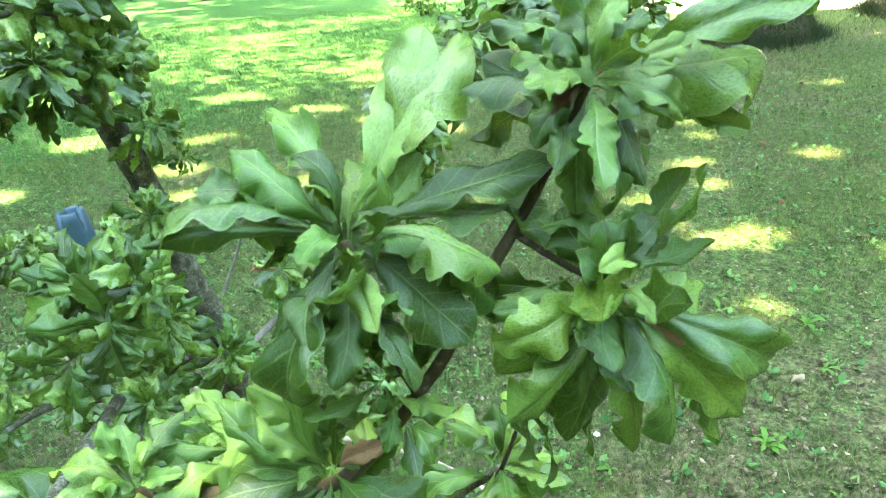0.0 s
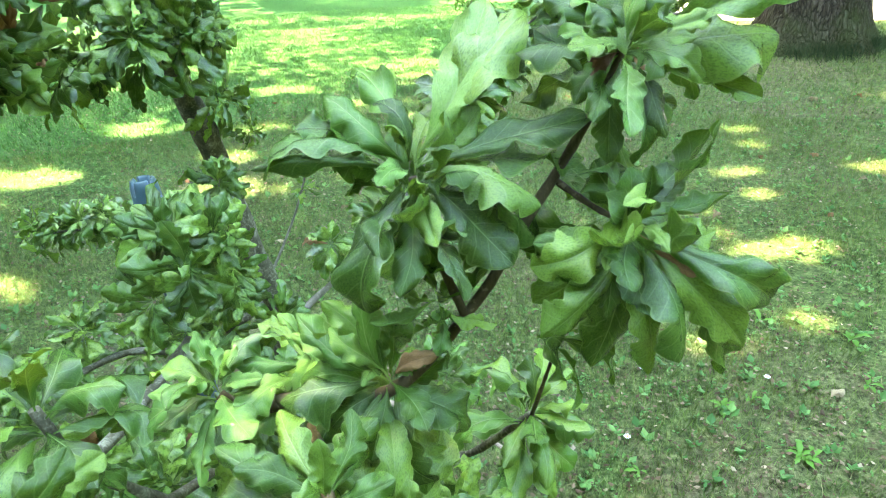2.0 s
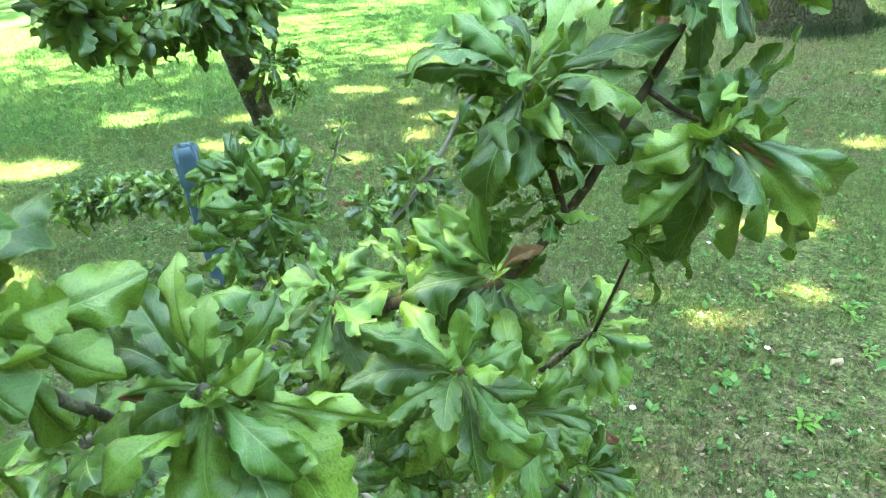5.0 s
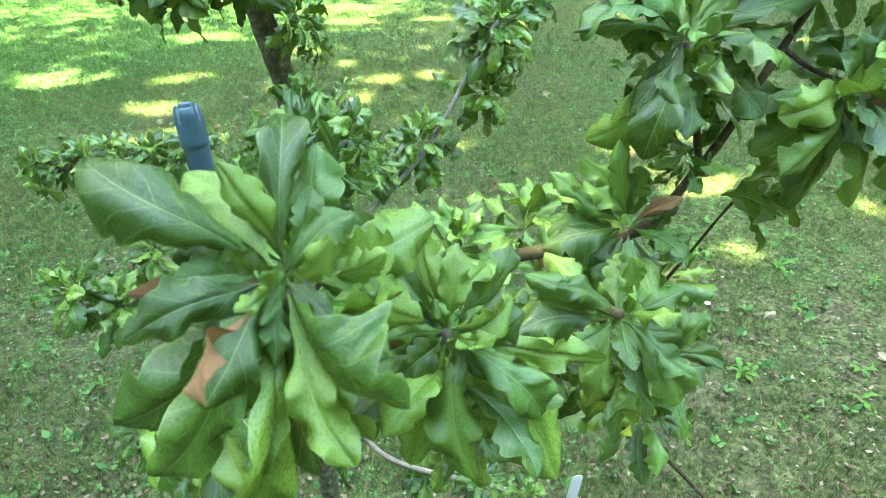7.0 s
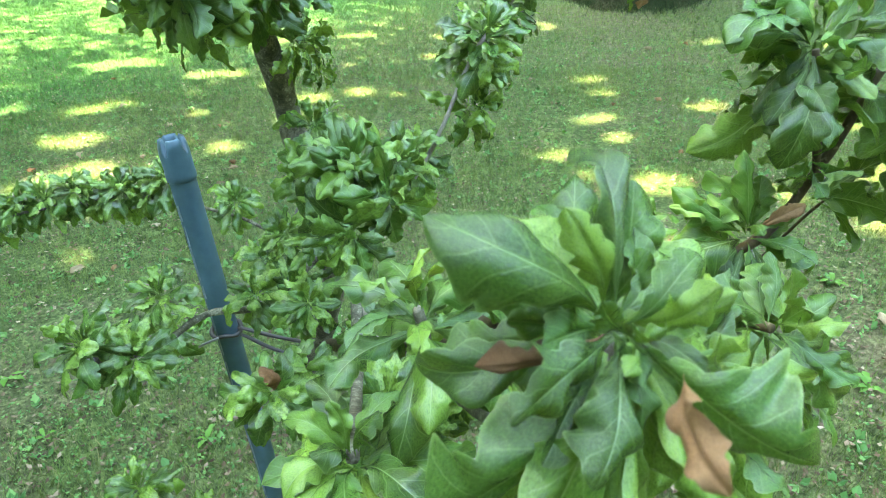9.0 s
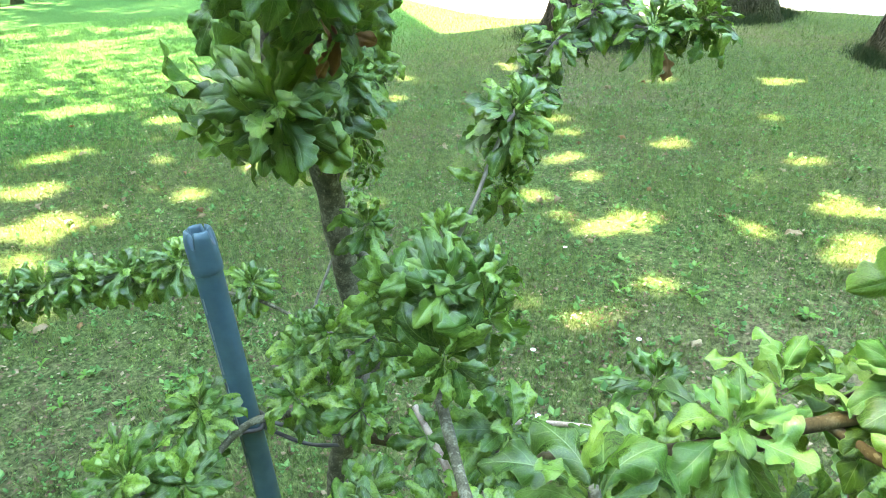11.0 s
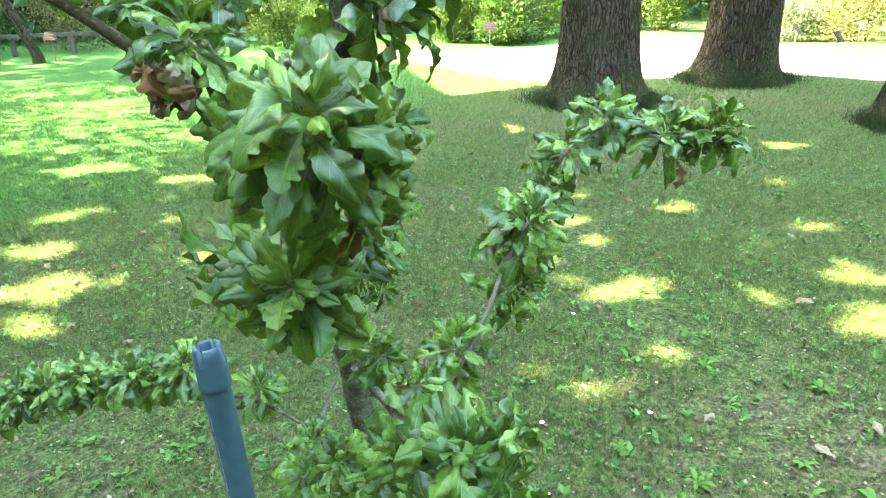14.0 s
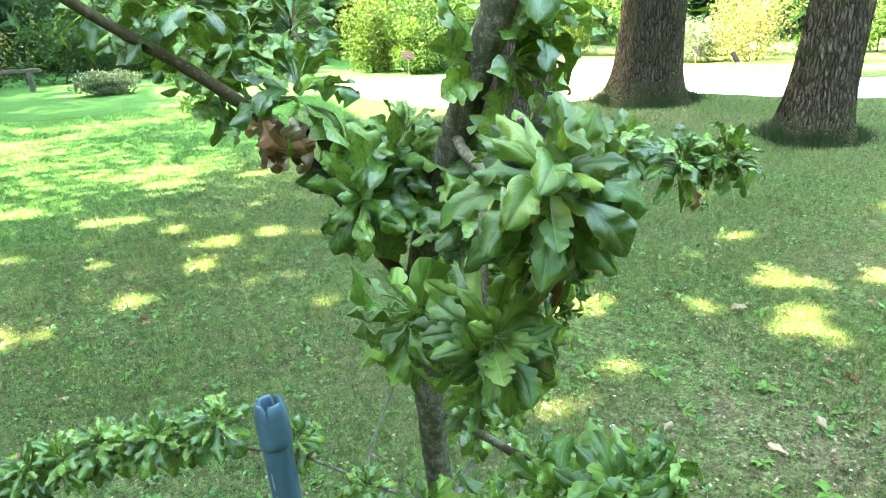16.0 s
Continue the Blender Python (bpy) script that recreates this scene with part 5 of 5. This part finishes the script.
cv = np.array([tuple(v) for v in cv])
crown = part("crown", mesh_of("crown", cv - np.array(oak_main.location), np.arange(len(cv)).reshape(-1, 4), (canopy_mat,), smooth=False), oak_main, "spreading leafy crown with gaps")
tagged(crown, kind="stuff")


# ---- trees and shrubs beyond the path ----
def slim_tree(x, y, r, h, lean, label, seed):
    ob = thing("tree", label, "tree", (x, y, 0))
    part("trunk", tube_mesh("trunk", [(0, 0, -0.1, r * 1.5), (0, 0, 0.25, r * 1.1), (lean * 1.2, 0, 1.5, r), (lean * 3.0, 0, 4.0, r * 0.8), (lean * 4, 0, 7, r * 0.4)], oak_bark, n=8, sides=18, knots=0.03, seed=seed), ob)
    rng = np.random.RandomState(seed)
    p = rng.normal(0, 1, (2500, 3))
    p = p / np.linalg.norm(p, axis=1)[:, None] * rng.uniform(0.55, 1, (2500, 1)) * np.array([2.6, 2.6, 2.2]) + np.array([lean * 4, 0, 7.0])
    crown_mesh = card_mesh("crown", p, 0.14, 0.26, canopy_mat, seed)
    tagged(part("crown", crown_mesh, ob), kind="stuff")
    return ob


def unseen_tree(x, y, s, seed):
    """A leafy tree added out of view, its low crown blocking sky light."""
    ob = thing("tree", "leafy tree added out of view, its low spreading crown blocking the sky", "tree", (x, y, 0), "trees round the lawn")
    part("trunk", tube_mesh("trunk", [(0, 0, -0.1, 0.26 * s), (0, 0, 0.4, 0.18 * s), (0.05, 0, 2.5, 0.15 * s), (0.1, 0.1, 6.0 * s, 0.05)], oak_bark, n=6, sides=12, seed=seed), ob)
    rng = np.random.RandomState(seed)
    pts = []
    for k in range(20):
        a, q = k * 2.4, rng.uniform(0.5, 2.4)
        c = np.array([q * math.cos(a), q * math.sin(a), rng.uniform(1.8, 6.2)]) * s
        p = rng.normal(0, 1, (330, 3))
        pts.append(p / np.linalg.norm(p, axis=1)[:, None] * rng.uniform(0.4, 1.0, (330, 1)) * 1.35 * s + c)
    pts = np.vstack(pts)
    tagged(part("crown", card_mesh("crown", pts[pts[:, 2] > 0.7], 0.12, 0.22, canopy_mat, seed), ob), kind="stuff")
    return ob


def card_mesh(name, pts, s0, s1, mat, seed):
    """Small pointed leaves, each folded along its rib, at random turns."""
    rng = np.random.RandomState(seed + 900)
    n = len(pts)
    d = rng.normal(0, 1, (n, 3))
    d /= np.linalg.norm(d, axis=1)[:, None]
    e = np.cross(d, rng.normal(0, 1, (n, 3)))
    e /= np.linalg.norm(e, axis=1)[:, None]
    s = rng.uniform(s0, s1, (n, 1))
    up = np.cross(d, e)
    v = np.stack([pts - d * s, pts + e * s * 0.42 + up * s * 0.12, pts + d * s, pts - e * s * 0.42 + up * s * 0.12], 1).reshape(-1, 3)
    return mesh_of(name, v, np.arange(4 * n).reshape(-1, 4), (mat,), smooth=False)


def shrub(x, y, w, h, mat, label, seed, count=1800, s=(0.035, 0.075), stems=7):
    ob = thing("shrub", label, "shrub", (x, y, ground_z(x, y)))
    rng = np.random.RandomState(seed)
    lumps = [(rng.uniform(-0.6, 0.6) * w / 2, rng.uniform(-0.6, 0.6) * w / 2, (0.15 + 0.68 * ((k * 0.618) % 1)) * h, rng.uniform(0.24, 0.42)) for k in range(9)]
    pts = []
    for cx, cy, cz, q in lumps:
        m = count // 9
        p = rng.normal(0, 1, (m, 3))
        p = p / np.linalg.norm(p, axis=1)[:, None] * rng.uniform(0.35, 1.05, (m, 1)) * np.array([q * w, q * w, q * h * 0.9]) + np.array([cx, cy, cz])
        pts.append(p)
    pts = np.vstack(pts)
    pts = pts[pts[:, 2] > 0.03]
    tagged(part("foliage", card_mesh("foliage", pts, s[0], s[1], mat, seed), ob), kind="stuff")
    for k in range(stems):
        cx, cy, cz, q = lumps[k]
        part("stem", tube_mesh("stem", [(cx * 0.15, cy * 0.15, -0.05, 0.02), (cx * 0.5, cy * 0.5, cz * 0.5, 0.014), (cx, cy, cz, 0.006)], shoot_bark, n=4, sides=6, seed=k), ob)
    return ob


# the other two oaks' unseen crowns, dimming the skylight over the lawn's far side
for k, (oak, reach) in enumerate(((oak_path, 4.2), (oak_lean, 4.6))):
    rng = np.random.RandomState(37 + k)
    lumps = np.stack([rng.uniform(-reach, reach, 36), rng.uniform(-reach, reach, 36), rng.uniform(7.6, 11.0, 36)], 1)
    p = rng.normal(0, 1, (36, 300, 3))
    p = p / np.linalg.norm(p, axis=2)[:, :, None] * rng.uniform(0.4, 1.5, (36, 300, 1)) + lumps[:, None, :]
    p = p.reshape(-1, 3)
    p = p[p[:, 0] + oak.location.x > 4.6]
    tagged(part("crown", card_mesh("crown", p, 0.12, 0.22, canopy_mat, 38 + k), oak, "broad leafy crown"), kind="stuff")

# an added, unseen tall tree; its high crown shades the lawn on this side
tall = thing("tree", "tall unseen tree added so its high leafy crown blocks the sun", "tree", (-7.6, -0.6, 0))
part("trunk", tube_mesh("trunk", [(0, 0, -0.2, 0.6), (0, 0, 0.5, 0.42), (0.1, 0, 5.0, 0.36), (0.2, 0.2, 10.0, 0.28), (0.3, 0.2, 14.0, 0.12)], oak_bark, n=8, sides=20, seed=8), tall, "tall bare trunk")
rng = np.random.RandomState(35)
pts = []
while len(pts) < 30000:
    gx, gy = rng.uniform(-8.0, 12.0), rng.uniform(-9.5, -0.9)
    # opening overhead, left so skylight still falls on the sapling
    if ((gx - 8.6) / 5.5) ** 2 + ((gy + 5.2) / 3.6) ** 2 < 1:
        continue
    z = rng.uniform(11.5, 14.5)
    pts.append((gx + KX * z + 7.6, gy + KY * z + 0.6, z))
tagged(part("crown", card_mesh("crown", np.array(pts), 0.14, 0.24, canopy_mat, 36), tall), kind="stuff")
slim_tree(3.42, 25.0, 0.50, 9, 0.0, "tall straight-trunked tree beyond the lawn", 61)
slim_tree(-6.85, 19.9, 0.12, 7, -0.35, "slim leaning tree at the lawn's edge", 62)
# ring of added trees behind and beside the camera that cuts the fill light
for k, (x, y, s) in enumerate([(-2.5, -7.5, 1.0), (3.0, -8.5, 1.1), (8.5, -6.0, 1.1), (-8.0, -4.5, 1.1), (-9.5, 2.5, 1.0), (13.0, -0.5, 1.1), (0.2, -11.5, 1.3), (6.5, -11.0, 1.3), (-6.0, -10.5, 1.3), (-5.2, -6.2, 1.2), (0.4, -6.6, 1.2), (5.8, -7.4, 1.3), (11.0, -4.0, 1.3), (-11.5, -1.0, 1.2), (12.5, 2.2, 1.2)]):
    unseen_tree(x, y, s, 640 + k)
BEDS = [  # x, y, width, height, leaf kind, leaf size
    (-9.5, 22.5, 3.4, 2.6, 2, 0.06), (-7.2, 24.0, 3.0, 2.6, 4, 0.06), (-4.6, 24.5, 3.2, 2.6, 2, 0.07), (-2.2, 25.0, 3.0, 2.8, 2, 0.08), (0.2, 24.0, 3.0, 2.6, 0, 0.07), (-0.4, 21.0, 2.2, 1.9, 1, 0.06),
    (4.5, 20.0, 1.9, 2.3, 1, 0.06), (5.3, 18.5, 1.7, 1.6, 0, 0.06), (6.0, 18.8, 2.0, 2.0, 2, 0.06), (5.0, 20.6, 2.8, 2.8, 0, 0.07), (7.0, 20.0, 2.4, 2.6, 0, 0.07), (8.2, 19.9, 2.0, 2.2, 1, 0.08), (11.4, 20.6, 2.4, 2.4, 1, 0.07), (12.8, 18.6, 2.6, 2.6, 0, 0.08),
    (12.4, 15.7, 1.7, 1.2, 3, 0.05), (13.6, 14.4, 2.2, 1.9, 4, 0.05), (14.6, 12.9, 1.8, 1.0, 0, 0.05), (14.9, 16.0, 2.8, 2.6, 1, 0.07), (16.8, 12.4, 2.2, 1.7, 0, 0.06), (17.8, 14.2, 3.0, 2.8, 2, 0.08), (19.5, 10.6, 3.0, 2.4, 1, 0.07), (22.6, 8.4, 3.4, 2.8, 2, 0.08),
    (-12.5, 21.0, 3.4, 2.6, 2, 0.07), (-15.5, 18.0, 3.6, 2.8, 0, 0.08), (-2.7, 19.2, 1.5, 0.6, 3, 0.05), (10.0, 23.0, 3.4, 3.0, 0, 0.09), (2.0, 28.0, 2.6, 2.4, 2, 0.07),
]
SHRUB_LABELS = ("leafy green shrub at the edge of the lawn", "sunlit yellow-green shrub beyond the path", "dense dark evergreen shrub in shade", "low grey-green flowering shrub in the sun", "rounded bronze-green bush beside the path")
for k, (x, y, w, h, kind, s) in enumerate(BEDS):
    shrub(x, y, w, h, shrub_mats[kind], SHRUB_LABELS[kind], 400 + k, 4200, (s * 0.55, s * 1.25), 4)
shrub(-0.5, 13.2, 1.0, 0.5, shrub_mats[0], "low feathery young shrub in a bare bed", 480, 700, (0.02, 0.05), 4)

# woods that close the view all round, raised past sight to block low sky
rng = np.random.RandomState(77)
n = 34000
a = rng.uniform(0, 2 * math.pi, n)
d = 31 + rng.uniform(-2.5, 2.5, n)
z = rng.uniform(0, 1, n) ** 1.2 * 19
pts = np.stack([d * np.sin(a), d * np.cos(a), z], 1)
tagged(new("far_woods", card_mesh("far_woods", pts, 0.35, 0.75, shrub_mats[2], 77)), "dense dark woods closing off the garden, added tall to block low sky", "trees", kind="stuff")
# sheet behind the leaves, coloured dark as the shade between the trees
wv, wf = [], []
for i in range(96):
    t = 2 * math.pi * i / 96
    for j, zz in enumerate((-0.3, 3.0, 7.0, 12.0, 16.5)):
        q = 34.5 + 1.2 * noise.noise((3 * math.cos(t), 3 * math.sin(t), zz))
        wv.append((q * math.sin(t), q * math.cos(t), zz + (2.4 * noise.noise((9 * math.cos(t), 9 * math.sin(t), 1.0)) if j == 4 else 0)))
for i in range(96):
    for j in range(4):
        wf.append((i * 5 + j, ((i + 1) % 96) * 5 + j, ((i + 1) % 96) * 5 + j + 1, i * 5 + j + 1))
woods_shade_mat = surface("painted_woods_shade", [(0.3, (0.008, 0.02, 0.008)), (0.7, (0.03, 0.06, 0.02))], 1.2, 0.9, 0.8, 0.3)
tagged(new("backdrop", mesh_of("backdrop", wv, wf, (woods_shade_mat,))), "dark sheet painted as the shade inside the woods", "woods", kind="structure")


# ---- small things ----
def plant_sign(x, y, h, w, d, plate, turn, label):
    ob = thing("plant_label", label, "sign", (x, y, ground_z(x, y)), "labels in the beds")
    ob.rotation_euler = (0, 0, radians(turn))
    part("post", tube_mesh("post", [(0, 0, -0.1, 0.008), (0, 0, h * 0.5, 0.008), (0, 0, h, 0.008)], steel_mat, n=3, sides=8, knots=0), ob)
    bm = bmesh.new()
    box_bm(bm, (w, 0.012, d), Matrix.Translation((0, -0.01, h)) @ Matrix.Rotation(radians(-35), 4, "X"), 0.003)
    part("plate", bm_mesh("plate", bm, plate), ob)
    bm = bmesh.new()
    for k in range(3):
        box_bm(bm, (w * (0.7, 0.5, 0.6)[k], 0.002, d * 0.04), Matrix.Translation((0, -0.01, h)) @ Matrix.Rotation(radians(-35), 4, "X") @ Matrix.Translation((0, -0.0075, d * (0.22 - 0.2 * k))))
    part("lines", bm_mesh("lines", bm, wood_mat), ob, "unreadable lines of writing")
    return ob


plant_sign(10.05, 12.49, 0.55, 0.34, 0.24, sign_mat, 40, "small brown plant label on a thin post")
plant_sign(8.60, 9.75, 0.62, 0.24, 0.20, sign_mat, 30, "small brown plant label on a thin post")
plant_sign(12.1, 13.0, 0.50, 0.32, 0.20, white_mat, 40, "small white plant label on a thin post")
plant_sign(4.72, 17.0, 0.60, 0.34, 0.24, sign_mat, 10, "small brown plant label on a thin post")
plant_sign(-6.35, 19.7, 0.65, 0.34, 0.24, sign_mat, -10, "small brown plant label on a thin post")
plant_sign(-0.34, 12.9, 0.62, 0.05, 0.05, sign_mat, 0, "thin marker post beside a young shrub")


def rail_fence():
    ob = thing("rail_fence", "low weathered wooden rail fence before dark bushes", "fence", (-7.4, 22.3, 0))
    for k in range(4):
        bm = bmesh.new()
        box_bm(bm, (0.12, 0.12, 0.55), Matrix.Translation((-2.4 + 1.6 * k, 0, 0.25)), 0.01)
        part("post", bm_mesh("post", bm, wood_mat), ob)
    bm = bmesh.new()
    box_bm(bm, (5.4, 0.10, 0.10), Matrix.Translation((0, 0, 0.57)), 0.012)
    part("rail", bm_mesh("rail", bm, wood_mat), ob)
    return ob


rail_fence()


def plant_tag(x, y, top, w):
    """A tongue-shaped label, round at the top and pointed in the ground."""
    ob = thing("plant_tag", "white plastic plant tag stuck upright in the lawn", "tag", (x, y, ground_z(x, y)))
    ob.rotation_euler = (radians(6), radians(4), radians(8))
    outline = [(w / 2 * math.cos(a), top - w * 0.35 + w * 0.35 * math.sin(a)) for a in np.linspace(0, math.pi, 9)] + [(-w / 2, 0.03), (0, -0.04), (w / 2, 0.03)]
    bm = bmesh.new()
    face = bm.faces.new([bm.verts.new((px, 0, pz)) for px, pz in outline])
    for v in [g for g in bmesh.ops.extrude_face_region(bm, geom=[face])["geom"] if isinstance(g, bmesh.types.BMVert)]:
        v.co.y += 0.0015
    bmesh.ops.recalc_face_normals(bm, faces=bm.faces)
    part("blade", bm_mesh("blade", bm, white_mat), ob)
    return ob


plant_tag(0.222, 1.05, 0.18, 0.03)


def daisy(x, y, seed):
    ob = thing("daisy", "small white daisy in the grass", "flower", (x, y, ground_z(x, y)), "daisies in the lawn")
    part("stalk", tube_mesh("stalk", [(0, 0, 0, 0.0007), (0.002, 0, 0.02, 0.0006), (0.003, 0.001, 0.038, 0.0006)], clover_mat, n=3, sides=5, knots=0), ob)
    v, f = [], []
    for k in range(13):
        a = k * 0.483
        for q, w in ((0.003, 0.001), (0.008, 0.0019), (0.0115, 0.0008)):
            for s in (-1, 1):
                v.append((0.003 + q * math.cos(a) - s * w * math.sin(a), q * math.sin(a) + s * w * math.cos(a), 0.039 + 0.15 * q))
        o = k * 6
        f += [(o, o + 1, o + 3, o + 2), (o + 2, o + 3, o + 5, o + 4)]
    part("petals", mesh_of("petals", v, f, (petal_mat,)), ob)
    bm = bmesh.new()
    bmesh.ops.create_icosphere(bm, subdivisions=2, radius=0.004, matrix=Matrix.Translation((0.003, 0, 0.0395)) @ Matrix.Diagonal((1, 1, 0.55, 1)))
    part("disc", bm_mesh("disc", bm, yolk_mat, True), ob)
    return ob


for k, (x, y) in enumerate([(0.98, 2.77), (0.94, 1.93), (0.52, 1.99), (0.4, 1.62), (-0.66, 5.1)]):
    daisy(x, y, k)


def fallen_leaf(x, y, size, seed):
    rng = np.random.RandomState(seed)
    ob = new("fallen_leaf", LEAF_MESHES["fallen" if rng.uniform() < 0.6 else "dead"][rng.randint(0, len(SHAPES))])
    ob.location = (x, y, ground_z(x, y) + 0.012)
    ob.rotation_euler = (rng.uniform(-0.4, 0.4), rng.uniform(-0.3, 0.1), rng.uniform(0, 6.28))
    ob.scale = (size, size * 1.3, size * 1.2)
    return tagged(ob, "curled brown dead leaf lying on the grass", "leaf", "fallen leaves")


rng = np.random.RandomState(90)
spots = [(2.89, 2.40), (1.46, 1.56), (1.54, 1.46), (-0.92, 3.81), (-1.23, 3.14), (2.21, 2.55), (2.0, 1.85), (2.12, 1.80), (2.05, 1.45), (1.7, 1.6), (-1.94, 5.37), (-0.9, 3.6), (-1.55, 3.35), (-1.3, 2.7)]
spots += [(rng.uniform(-2.5, 3.2), rng.uniform(1.4, 6.5)) for _ in range(46)]
for k, (x, y) in enumerate(spots):
    fallen_leaf(x, y, rng.uniform(0.06, 0.08) if k < 5 else rng.uniform(0.045, 0.105), 800 + k)
